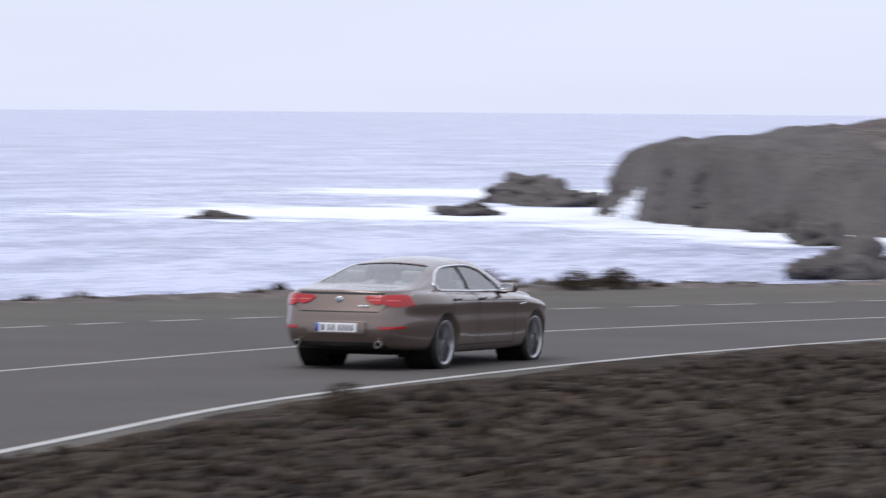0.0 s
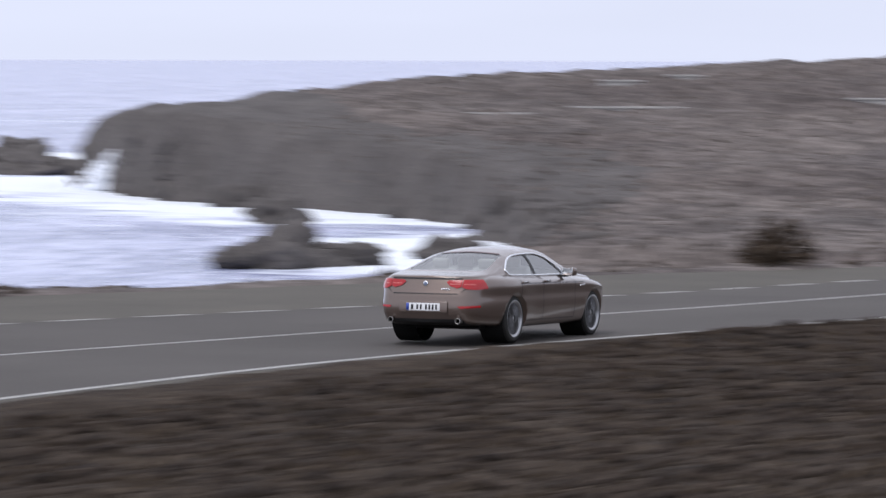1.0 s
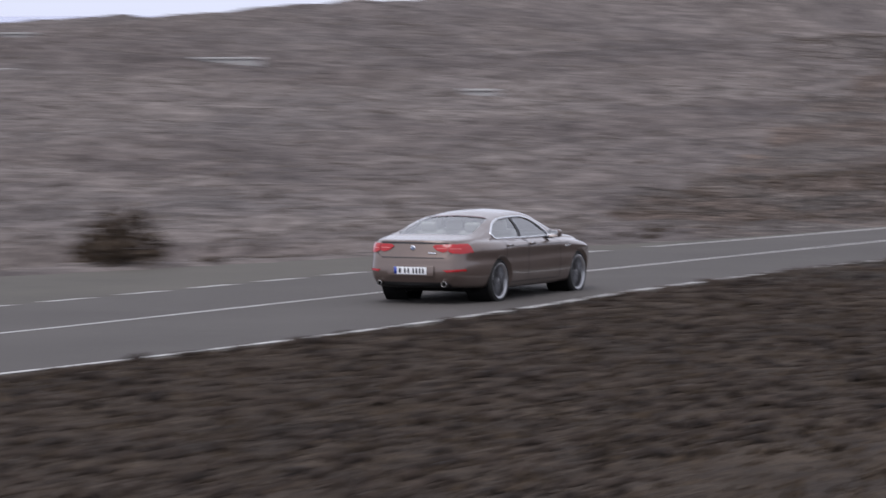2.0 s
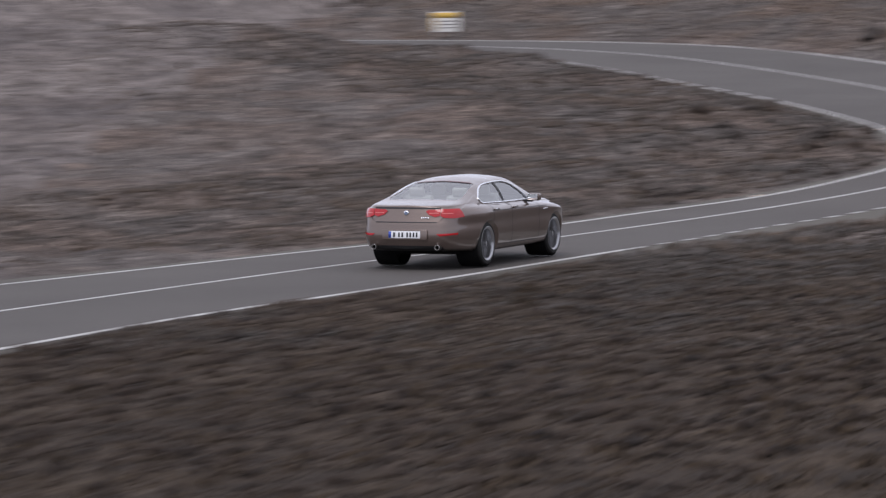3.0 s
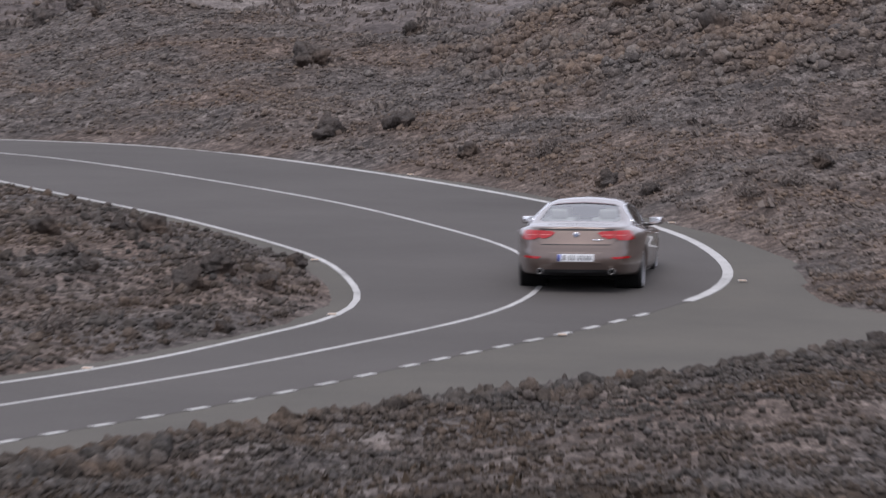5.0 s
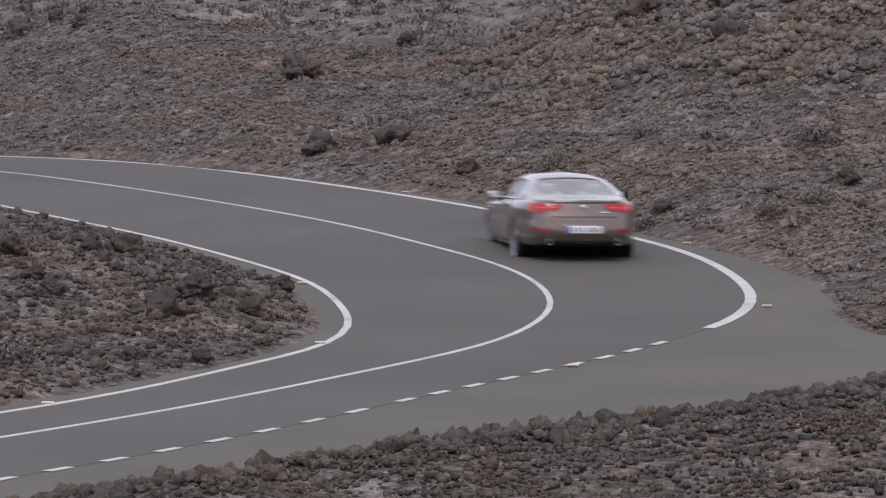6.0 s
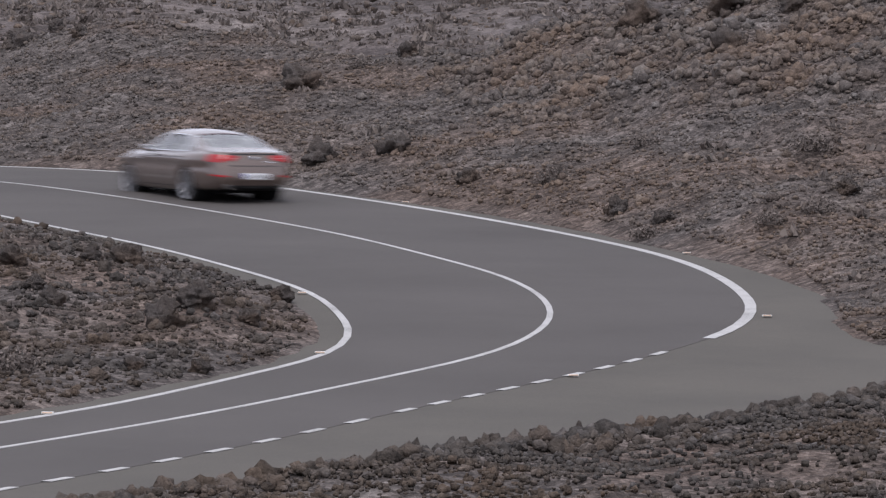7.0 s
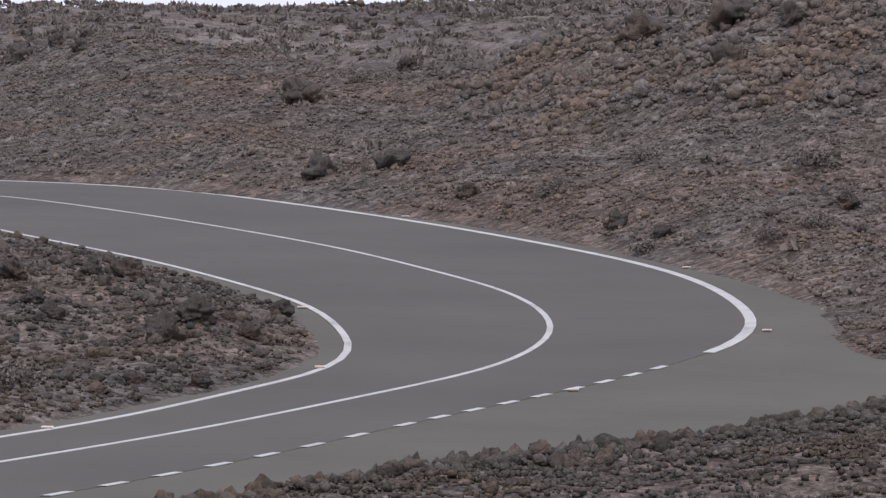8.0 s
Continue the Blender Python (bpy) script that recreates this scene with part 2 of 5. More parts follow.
EDGE_R = spline([(12.29, -70.20), (7.23, -40.23), (2.62, -16.25), (0.99, -8.70), (0.39, -4.11), (0.01, 2.45), (0.03, 7.99), (0.58, 13.52), (1.13, 18.02), (1.85, 22.01), (3.30, 26.79), (4.66, 30.74), (6.68, 36.63), (8.42, 42.54), 
                 (9.55, 46.80), (12.10, 54.50), (13.69, 58.09), (15.42, 61.87), (17.90, 67.00), (20.21, 71.85), (21.84, 75.04), (23.89, 77.73), (26.23, 80.42), (28.25, 82.97), (30.36, 85.17), (32.56, 87.22), (33.60, 89.47), (33.18, 91.43), 
                 (32.08, 92.53), (32.15, 94.43), (32.56, 96.78), (32.88, 99.41), (32.98, 102.36), (32.54, 106.29), (31.90, 109.66), (30.51, 115.13), (28.36, 121.11), (26.02, 126.60), (23.35, 130.77), (19.52, 133.40), (13.74, 135.27), (3.84, 136.75)
                 ])
EDGE_L = spline([(-8.25, -70.03), (-12.89, -40.05), (-16.03, -18.05), (-17.63, -0.01), (-17.27, 14.08), (-15.35, 25.04), (-11.95, 33.39), (-8.01, 39.94), (-3.94, 46.71), (-0.12, 51.79), (3.43, 56.89), (6.51, 60.54), (9.76, 65.27), (12.36, 70.45), 
                 (15.30, 75.46), (18.53, 81.25), (19.94, 83.43), (21.86, 86.34), (23.52, 89.33), (24.62, 91.60), (25.07, 93.75), (25.18, 96.34), (24.96, 99.42), (24.19, 103.23), (23.02, 107.97), (21.35, 113.22), (19.40, 119.22), (17.18, 124.10), 
                 (13.75, 127.59), (9.05, 129.36), (4.04, 130.05)])


def resample(line, n):
    s = np.concatenate([[0], np.cumsum(np.linalg.norm(np.diff(line, axis=0), axis=1))])
    u = np.linspace(0, s[-1], n)
    return np.stack([np.interp(u, s, line[:, 0]), np.interp(u, s, line[:, 1])], 1)


def near_on(line, p):
    """For each plan point of p, the nearest distance to the line."""
    out = np.full(len(p), 1e9)
    for a, b in zip(line[:-1], line[1:]):
        ab = b - a
        t = np.clip(((p - a) @ ab) / max(ab @ ab, 1e-9), 0, 1)
        out = np.minimum(out, np.hypot(*(p - a - t[:, None] * ab).T))
    return out


def inside(poly, p):
    x, y = p[:, 0], p[:, 1]
    r = np.zeros(len(p), bool)
    q = np.roll(poly, -1, axis=0)
    for (x0, y0), (x1, y1) in zip(poly, q):
        if y0 != y1:
            r ^= ((y0 > y) != (y1 > y)) & (x < (x1 - x0) * (y - y0) / (y1 - y0) + x0)
    return r


def value_noise(x, y, seed=0):
    xi, yi = np.floor(x).astype(np.int64), np.floor(y).astype(np.int64)
    fx, fy = x - xi, y - yi
    fx, fy = fx * fx * (3 - 2 * fx), fy * fy * (3 - 2 * fy)

    def h(i, j):
        v = (i * 374761393 + j * 668265263 + seed * 2246822519) & 0xFFFFFFFF
        v = ((v ^ (v >> 13)) * 1274126177) & 0xFFFFFFFF
        return ((v ^ (v >> 16)) & 0xFFFF) / 65535.0

    return (h(xi, yi) * (1 - fx) + h(xi + 1, yi) * fx) * (1 - fy) + (h(xi, yi + 1) * (1 - fx) + h(xi + 1, yi + 1) * fx) * fy


def fbm(x, y, scale, octaves=4, seed=0):
    out, amp, tot = 0.0, 1.0, 0.0
    for o in range(octaves):
        out = out + amp * (value_noise(x * 2 ** o / scale, y * 2 ** o / scale, seed + o) - 0.5)
        tot += amp
        amp *= 0.5
    return out / tot * 2


def ease(a, b, v):
    t = np.clip((v - a) / (b - a), 0, 1)
    return t * t * (3 - 2 * t)


SEA_Z = -1.45
# shoreline, by distance north
COAST_Y = [-400, -60, 0, 25, 36, 46, 56, 66, 69, 75, 80, 86, 92, 97, 103, 110, 118, 124, 131, 150, 200, 320, 600, 1700]
COAST_X = [-30, -21, -24, -22, -18.5, -14, -11, -11, -12.4, -13.2, -14.6, -16.8, -19.6, -23.5, -30, -35.8, -40.5, -44, -46, -47.5, -57, -86, -150, -400]
# height of the farther land, by distance east
CREST_X = [-60, -48, -42, -41, -38.2, -36.7, -33.9, -31.5, -28.8, -26.7, -21, -18.3, -14.2, -10, -5, 0, 5, 12, 22, 30.5, 36.4, 42, 58, 100]
CREST_Z = [-0.1, 0.0, 0.1, 0.5, 0.85, 1.75, 2.05, 2.3, 2.45, 2.5, 2.75, 2.95, 3.2, 3.5, 3.8, 4.2, 5.1, 6.8, 7.6, 7.7, 7.85, 8.3, 8.8, 9.0]
# crest of the rubble slope outside the bend, by distance east: where it runs and how high it stands
RIDGE_X = [10, 16, 21.9, 24.5, 26.8, 28.75, 30.3, 32.9, 33.6, 35.8, 37.5, 40.3, 48, 70]
RIDGE_Y = [156, 155, 153.4, 152.3, 150.2, 147, 142.9, 138.6, 138, 135.2, 132.8, 130.2, 126, 120]
RIDGE_Z = [3.5, 3.9, 4.35, 5.2, 5.05, 4.65, 4.25, 4.25, 4.7, 5.3, 5.6, 5.8, 6.5, 7.4]


def land(x, y):
    """Height of the ground (arrays)."""
    shape = x.shape
    x, y = x.ravel(), y.ravel()
    p = np.stack([x, y], 1)
    poly = np.vstack([EDGE_L, EDGE_R[::-1]])
    reach = (x > -50) & (x < 85) & (y > -75) & (y < 185)
    sd = np.full(len(p), 45.0)
    q = p[reach]
    dq = near_on(np.vstack([poly, poly[:1]]), q)
    dq[inside(poly, q)] *= -1
    sd[reach] = np.minimum(dq, 45.0)
    d = np.maximum(sd, 0)
    z = road_z(y)
    # rubble slope on the outside of the bend, up to a broken crest, with a dip behind it
    north = np.interp(x, [4, 14, 19.5, 24, 27.3, 29.6, 31.2, 33.2, 85], [136.4, 135, 132.2, 127.8, 121.5, 115.2, 109.5, 96, 80])
    outer = ease(0, 2.0, y - north) * ease(10, 18, x)
    east = ease(30, 38, x)
    crest_y = np.interp(x, RIDGE_X, RIDGE_Y)
    climb = np.clip((y - north) / (crest_y - north), 0, 1)
    foot = road_z(north)
    slope = foot + (np.interp(x, RIDGE_X, RIDGE_Z) - foot) * (0.8 * climb + 0.2 * climb ** 2)
    slope = slope + (0.3 * fbm(x, y, 11.0, 3, 41) + 0.9 * east * fbm(x, y, 4.5, 3, 43)) * ease(0.15, 0.7, climb) - 1.7 * ease(1, 16, y - crest_y)
    z = z + outer * (slope - z)
    # the far land rises to its crests
    y0 = np.interp(x, [-30, -10, 5, 14, 24], [106, 117, 138, 158, 162])
    w = np.interp(x, [-30, -10, 5, 14], [28, 26, 16, 33])
    up = np.clip((y - y0) / w, 0, 1)
    up = up * up * (3 - 2 * up)
    z = z * (1 - up) + np.interp(x, CREST_X, CREST_Z) * up + up * ease(150, 175, y) * (0.35 * fbm(x, y, 30.0, 4, 51) + 0.5 * fbm(x, y, 8.0, 3, 57) * ease(5, 14, x))
    # low mound on the inside of the bend, over which the road goes out of sight
    z = z + 0.62 * ease(13.5, 10, x) * ease(-6, 4, x) * np.exp(-((y - 124.5) / 3.2) ** 2) + 0.10 * ease(2, 7, d) * ease(60, 75, y)
    # headland above the sea
    top = np.interp(y, [78, 92, 105, 119, 124, 140, 170], [-0.6, -0.4, -0.15, -0.05, 0.0, 0.0, 0.0])
    seaward = ease(-8, -20, x) * ease(78, 88, y) * (1 - ease(150, 220, y))
    z = np.maximum(z, z * (1 - seaward) + (top + 0.4 * fbm(x, y, 9.0, 4, 61)) * seaward)
    # verges: a low bank of stones and scrub close to the asphalt
    bank = ease(-0.1, 1.5, sd)
    low = 0.45 + 0.75 * ease(66, 80, y)
    mid = np.interp(y, LINE_M[:, 1], LINE_M[:, 0])
    seaside = (x < mid) & (y < 58)
    landside = (x > mid) & (y < 70)
    low = np.where(seaside, 0.25, np.where(landside, 0.3, low))
    lifted = 0.05 + low * (0.16 * ease(0.2, 1.6, sd) + 0.24 * fbm(x, y, 2.2, 3, 5) * ease(0.2, 1.8, sd)) + 0.10 * fbm(x, y, 0.8, 2, 9) * ease(0, 0.6, sd)
    lifted = lifted + 0.11 * ease(72, 80, y) * ease(94, 88, y) * (x > mid) * ease(0.0, 0.6, sd) * ease(9, 4, sd)
    z = z + np.where(sd < 0, -0.07 + 0.07 * ease(-0.5, 0, sd), lifted)
    z = z - np.where(seaside, 0.30 * ease(0.2, 3.0, sd), np.where(landside, 0.16 * ease(0.3, 4.0, sd) * ease(70, 62, y), 0.0))
    z = z + ease(1.0, 6.0, sd) * np.where(landside, 0.28, 1.0) * (0.38 * fbm(x, y, 9.0, 4, 21) + 0.17 * fbm(x, y, 1.7, 3, 31))
    # shore: drops to the sea in broken rock
    cx = np.interp(y, COAST_Y, COAST_X) + 1.6 * fbm(x, y, 5.0, 3, 71) + 0.7 * fbm(x, y, 1.6, 2, 73)
    shore = ease(0.0, np.interp(y, [70, 80], [3.4, 1.8]), x - cx)
    crest = ease(0.5, 2.2, x - cx) * (1 - ease(2.2, 4.5, x - cx)) * (y < 80)
    z = SEA_Z - 1.2 + (z - SEA_Z + 1.2) * shore + crest * 0.3 * (0.10 + 0.3 * fbm(x, y, 2.5, 3, 81)) * ease(0.3, 1.5, sd)
    return z.reshape(shape)


def axis(lo, hi, a, b, fine, coarse):
    v = [a]
    while v[-1] < b:
        v.append(v[-1] + fine)
    s = fine
    while v[-1] < hi:
        s = min(s * 1.15, coarse)
        v.append(v[-1] + s)
    w, s = [a], fine
    while w[-1] > lo:
        s = min(s * 1.15, coarse)
        w.append(w[-1] - s)
    return np.array(w[:0:-1] + v)


def grid_mesh(name, xs, ys, zf, mat):
    gx, gy = np.meshgrid(xs, ys)
    gz = zf(gx, gy)
    n, m = gx.shape
    co = np.stack([gx, gy, gz], -1).reshape(-1, 3)
    i = np.arange(n * m).reshape(n, m)
    f = np.stack([i[:-1, :-1], i[:-1, 1:], i[1:, 1:], i[1:, :-1]], -1).reshape(-1, 4)
    me = bpy.data.meshes.new(name)
    me.from_pydata(co.tolist(), [], f.tolist())
    me.materials.append(mat)
    me.polygons.foreach_set("use_smooth", [True] * len(me.polygons))
    me.update()
    return co, new(name, me)


ground_co, ground = grid_mesh("ground", axis(-900, 1500, -42, 46, 0.4, 40), axis(-500, 1600, -30, 150, 0.4, 40), land, ground_mat)
ground.data.materials.append(verge_mat)
_c = np.array([p.center for p in ground.data.polygons])[:, :2]
_m = LINE_M[LINE_M[:, 1] < 92]
_verge = (_c[:, 0] > np.interp(_c[:, 1], _m[:, 1], _m[:, 0])) & (_c[:, 1] < 68)
_bend = (_c[:, 1] > 58) & (_c[:, 0] > np.interp(_c[:, 1], [58, 70, 160, 168], [11, 6, 12, 40])) & (_c[:, 1] < 168)
_off = _c[:, 0] - np.interp(_c[:, 1], COAST_Y, COAST_X)
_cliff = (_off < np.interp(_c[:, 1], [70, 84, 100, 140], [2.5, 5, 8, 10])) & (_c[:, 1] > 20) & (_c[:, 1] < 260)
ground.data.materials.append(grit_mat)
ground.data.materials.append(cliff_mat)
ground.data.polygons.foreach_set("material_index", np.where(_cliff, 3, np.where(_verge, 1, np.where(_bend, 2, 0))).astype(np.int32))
tagged(ground, "dark volcanic scrubland with rubble slopes and a rocky shore", "ground", kind="structure")


def ground_z(x, y):
    return land(np.atleast_1d(np.asarray(x, float)), np.atleast_1d(np.asarray(y, float)))


def strip(name, left, right, mat, lift, across=6, n=None):
    n = n or max(len(left), len(right))
    a, b = resample(left, n), resample(right, n)
    co, f = [], []
    for p, q in zip(a, b):
        for k in range(across + 1):
            v = p + (q - p) * k / across
            co.append((v[0], v[1], float(road_z(v[1])) + lift))
    w = across + 1
    for i in range(n - 1):
        for k in range(across):
            f.append((i * w + k, i * w + k + 1, (i + 1) * w + k + 1, (i + 1) * w + k))
    for k in (0, across):       # edge faces down both sides
        base = len(co)
        co += [(co[i * w + k][0], co[i * w + k][1], co[i * w + k][2] - 0.03) for i in range(n)]
        f += [(i * w + k, (i + 1) * w + k, base + i + 1, base + i) for i in range(n - 1)]
    me = bpy.data.meshes.new(name)
    me.from_pydata(co, [], f)
    me.materials.append(mat)
    me.update()
    return new(name, me)


def cut(line, y0, y1):
    return line[(line[:, 1] >= y0) & (line[:, 1] <= y1)]


road = tagged(strip("road", EDGE_L, EDGE_R, apron_mat, 0.0, 14, 420), "grey asphalt coast road with dusty paved edges", "road", kind="structure")
lane = strip("carriageway", LINE_L, LINE_R, asphalt_mat, 0.004, 10, 420)
lane.parent = road


def ribbon(line, width, lift=0.010):
    """A painted line along a plan line: a thin strip with its own thickness."""
    t = np.gradient(line, axis=0)
    t /= np.linalg.norm(t, axis=1)[:, None]
    nrm = np.stack([-t[:, 1], t[:, 0]], 1) * width / 2
    co, f = [], []
    for p, q in zip(line, nrm):
        for s in (1, -1):
            v = p + s * q
            z = float(road_z(v[1]))
            co += [(v[0], v[1], z + lift), (v[0], v[1], z + lift - 0.006)]
    for i in range(len(line) - 1):
        a, b = i * 4, i * 4 + 4
        f += [(a, a + 2, b + 2, b), (a, b, b + 1, a + 1), (a + 2, a + 3, b + 3, b + 2)]
    me = bpy.data.meshes.new("line")
    me.from_pydata(co, [], f)
    me.materials.append(paint_mat)
    me.update()
    return me


def dashes(line, on, period):
    s = np.concatenate([[0], np.cumsum(np.linalg.norm(np.diff(line, axis=0), axis=1))])
    u = 0.0
    while u + on < s[-1]:
        w = np.linspace(u, u + on, 4)
        ob = new("dash", ribbon(np.stack([np.interp(w, s, line[:, 0]), np.interp(w, s, line[:, 1])], 1), 0.10))
        ob.parent = road
        u += period


new("centre_line", ribbon(LINE_M, 0.085)).parent = road
new("edge_line", ribbon(cut(LINE_R, -70, 71), 0.13)).parent = road
new("edge_line", ribbon(LINE_R[np.argmax(LINE_R[:, 1] > 93.2):], 0.16)).parent = road
new("edge_line", ribbon(LINE_L[np.argmax(LINE_L[:, 1] > 60):], 0.10)).parent = road
dashes(cut(LINE_L, -25, 60), 1.15, 2.05)
dashes(cut(LINE_R, 71, 84.5), 0.52, 1.2)
dashes(cut(LINE_R, 84.5, 93.0), 0.46, 0.94)

# ---------------------------------------------------------------- sea
sea_mat = material("sea_water", (0.10, 0.13, 0.22), 0.16, spec=0.5)
sn, sl = sea_mat.node_tree.nodes, sea_mat.node_tree.links
sb = sn["Principled BSDF"]
s_co = sn.new("ShaderNodeTexCoord")
s_map = sn.new("ShaderNodeMapping")
s_map.inputs["Rotation"].default_value = (0, 0, radians(20))
s_map.inputs["Scale"].default_value = (1.0, 0.35, 1.0)
sl.new(s_co.outputs["Object"], s_map.inputs["Vector"])
s_n1, s_n2 = sn.new("ShaderNodeTexNoise"), sn.new("ShaderNodeTexNoise")
for nd, sc in ((s_n1, 0.22), (s_n2, 1.4)):
    nd.inputs["Scale"].default_value = sc
    nd.inputs["Detail"].default_value = 6
    sl.new(s_map.outputs[0], nd.inputs["Vector"])
s_b = sn.new("ShaderNodeBump")
s_b.inputs["Strength"].default_value = 0.9
s_b.inputs["Distance"].default_value = 0.5
s_add = sn.new("ShaderNodeMath")
s_add.operation = "ADD"
sl.new(s_n1.outputs[0], s_add.inputs[0])
sl.new(s_n2.outputs[0], s_add.inputs[1])
sl.new(s_add.outputs[0], s_b.inputs["Height"])
sl.new(s_b.outputs[0], sb.inputs["Normal"])
# Sky reflection put into the base colour: pale wave tops, darker troughs.
s_sheen_ramp = sn.new("ShaderNodeValToRGB")
s_sheen_ramp.color_ramp.elements[0].position, s_sheen_ramp.color_ramp.elements[0].color = 0.42, (0.20, 0.23, 0.38, 1)
s_sheen_ramp.color_ramp.elements[1].position, s_sheen_ramp.color_ramp.elements[1].color = 0.58, (0.52, 0.55, 0.76, 1)
s_half = sn.new("ShaderNodeMath")
s_half.operation = "MULTIPLY"
s_half.inputs[1].default_value = 0.5
sl.new(s_add.outputs[0], s_half.inputs[0])
sl.new(s_half.outputs[0], s_sheen_ramp.inputs[0])
# surf: white water round the rocks and along the shore, broken up by streaky noise
s_last = None
for fx, fy, rx, ry, turn in ((-50, 124, 17, 19, 10), (-66, 168, 14, 14, 10), (-30, 106, 27, 9, 124), (-14, 74, 6, 15, 5), (-44, 140, 9, 26, 12), (-92, 285, 16, 8, 10)):
    mp = sn.new("ShaderNodeMapping")
    mp.vector_type = "TEXTURE"
    mp.inputs["Location"].default_value = (fx, fy, SEA_Z)
    mp.inputs["Rotation"].default_value = (0, 0, radians(turn))
    mp.inputs["Scale"].default_value = (rx, ry, 1000)
    sl.new(s_co.outputs["Object"], mp.inputs["Vector"])
    ln = sn.new("ShaderNodeVectorMath")
    ln.operation = "LENGTH"
    sl.new(mp.outputs[0], ln.inputs[0])
    if s_last:
        mn = sn.new("ShaderNodeMath")
        mn.operation = "SMOOTH_MIN"
        mn.inputs[2].default_value = 0.2
        sl.new(s_last, mn.inputs[0])
        sl.new(ln.outputs["Value"], mn.inputs[1])
        s_last = mn.outputs[0]
    else:
        s_last = ln.outputs["Value"]
f_map = sn.new("ShaderNodeMapping")
f_map.inputs["Rotation"].default_value = (0, 0, radians(15))
f_map.inputs["Scale"].default_value = (0.5, 1.0, 1.0)
sl.new(s_co.outputs["Object"], f_map.inputs["Vector"])
f_no = sn.new("ShaderNodeTexNoise")
f_no.inputs["Scale"].default_value = 0.30
f_no.inputs["Detail"].default_value = 8
f_no.inputs["Roughness"].default_value = 0.68
sl.new(f_map.outputs[0], f_no.inputs["Vector"])
f_sc = sn.new("ShaderNodeMath")
f_sc.operation = "MULTIPLY_ADD"
f_sc.inputs[1].default_value = 2.6
sl.new(f_no.outputs[0], f_sc.inputs[0])
f_neg = sn.new("ShaderNodeMath")
f_neg.operation = "MULTIPLY_ADD"
f_neg.inputs[1].default_value = -1.0
f_neg.inputs[2].default_value = -0.18
sl.new(s_last, f_neg.inputs[0])
sl.new(f_neg.outputs[0], f_sc.inputs[2])
f_rp = sn.new("ShaderNodeMapRange")
f_rp.interpolation_type = "SMOOTHSTEP"
f_rp.inputs["From Min"].default_value = 0.0
f_rp.inputs["From Max"].default_value = 0.6
sl.new(f_sc.outputs[0], f_rp.inputs["Value"])
f_mix = sn.new("ShaderNodeMix")
f_mix.data_type = "RGBA"
f_mix.inputs[7].default_value = (0.86, 0.90, 0.95, 1)
sl.new(f_rp.outputs[0], f_mix.inputs[0])
sl.new(s_sheen_ramp.outputs[0], f_mix.inputs[6])
sl.new(f_mix.outputs[2], sb.inputs["Base Color"])
f_ro = sn.new("ShaderNodeMapRange")
f_ro.inputs["To Min"].default_value = 0.22
f_ro.inputs["To Max"].default_value = 0.9
sl.new(f_rp.outputs[0], f_ro.inputs["Value"])
sl.new(f_ro.outputs[0], sb.inputs["Roughness"])


def sea_z(x, y):
    r = np.exp(-((x + 20) ** 2 + (y - 40) ** 2) / 150.0 ** 2)
    return SEA_Z + r * (0.10 * fbm(x, y * 0.45, 5.0, 3, 91) + 0.05 * fbm(x, y, 1.2, 2, 95))


_, sea = grid_mesh("water", axis(-4400, 1200, -75, -8, 0.8, 120), axis(-3000, 4400, 20, 150, 0.8, 120), sea_z, sea_mat)
tagged(sea, "pale choppy grey-blue sea under an overcast sky", "sea", kind="structure")

# ---------------------------------------------------------------- the car
paint = material("bronze_metallic_paint", (0.18, 0.14, 0.12), 0.34, metal=0.65, spec=0.5, coat=1.0)
pn, pl = paint.node_tree.nodes, paint.node_tree.links
p_no = pn.new("ShaderNodeTexNoise")
p_no.inputs["Scale"].default_value = 900
p_co = pn.new("ShaderNodeTexCoord")
pl.new(p_co.outputs["Object"], p_no.inputs["Vector"])
p_rp = pn.new("ShaderNodeValToRGB")
p_rp.color_ramp.elements[0].position, p_rp.color_ramp.elements[0].color = 0.35, (0.135, 0.101, 0.086, 1)
p_rp.color_ramp.elements[1].position, p_rp.color_ramp.elements[1].color = 0.7, (0.205, 0.155, 0.132, 1)
pl.new(p_no.outputs[0], p_rp.inputs[0])
pl.new(p_rp.outputs[0], pn["Principled BSDF"].inputs["Base Color"])
rubber = grain(material("tyre_rubber", (0.02, 0.02, 0.02), 0.75, spec=0.3), [(0.3, (0.014, 0.014, 0.014)), (0.7, (0.030, 0.029, 0.028))], (4, 60), 0.2, 90, 0.003)
spoke_alloy = material("dark_grey_alloy", (0.20, 0.20, 0.21), 0.38, metal=0.85)
alloy = material("grey_alloy", (0.42, 0.42, 0.43), 0.32, metal=0.85)
chrome = material("chrome", (0.85, 0.86, 0.88), 0.12, metal=1.0)
black = material("black_plastic", (0.016, 0.016, 0.017), 0.5, spec=0.4)
liner = material("dark_underbody", (0.010, 0.010, 0.010), 0.9, spec=0.1)
red_lens = material("red_lens", (0.36, 0.008, 0.012), 0.12, spec=0.5, coat=0.25)
red_lens.node_tree.nodes["Principled BSDF"].inputs["Emission Color"].default_value = (1.0, 0.04, 0.03, 1)
red_lens.node_tree.nodes["Principled BSDF"].inputs["Emission Strength"].default_value = 0.03
red_bar = material("pale_light_bar", (0.62, 0.16, 0.15), 0.2, spec=0.6, coat=0.5)
plate_white = material("plate_white", (0.78, 0.79, 0.80), 0.4)
plate_blue = material("plate_blue", (0.03, 0.07, 0.38), 0.4)
plate_ink = material("plate_ink", (0.03, 0.03, 0.035), 0.5)
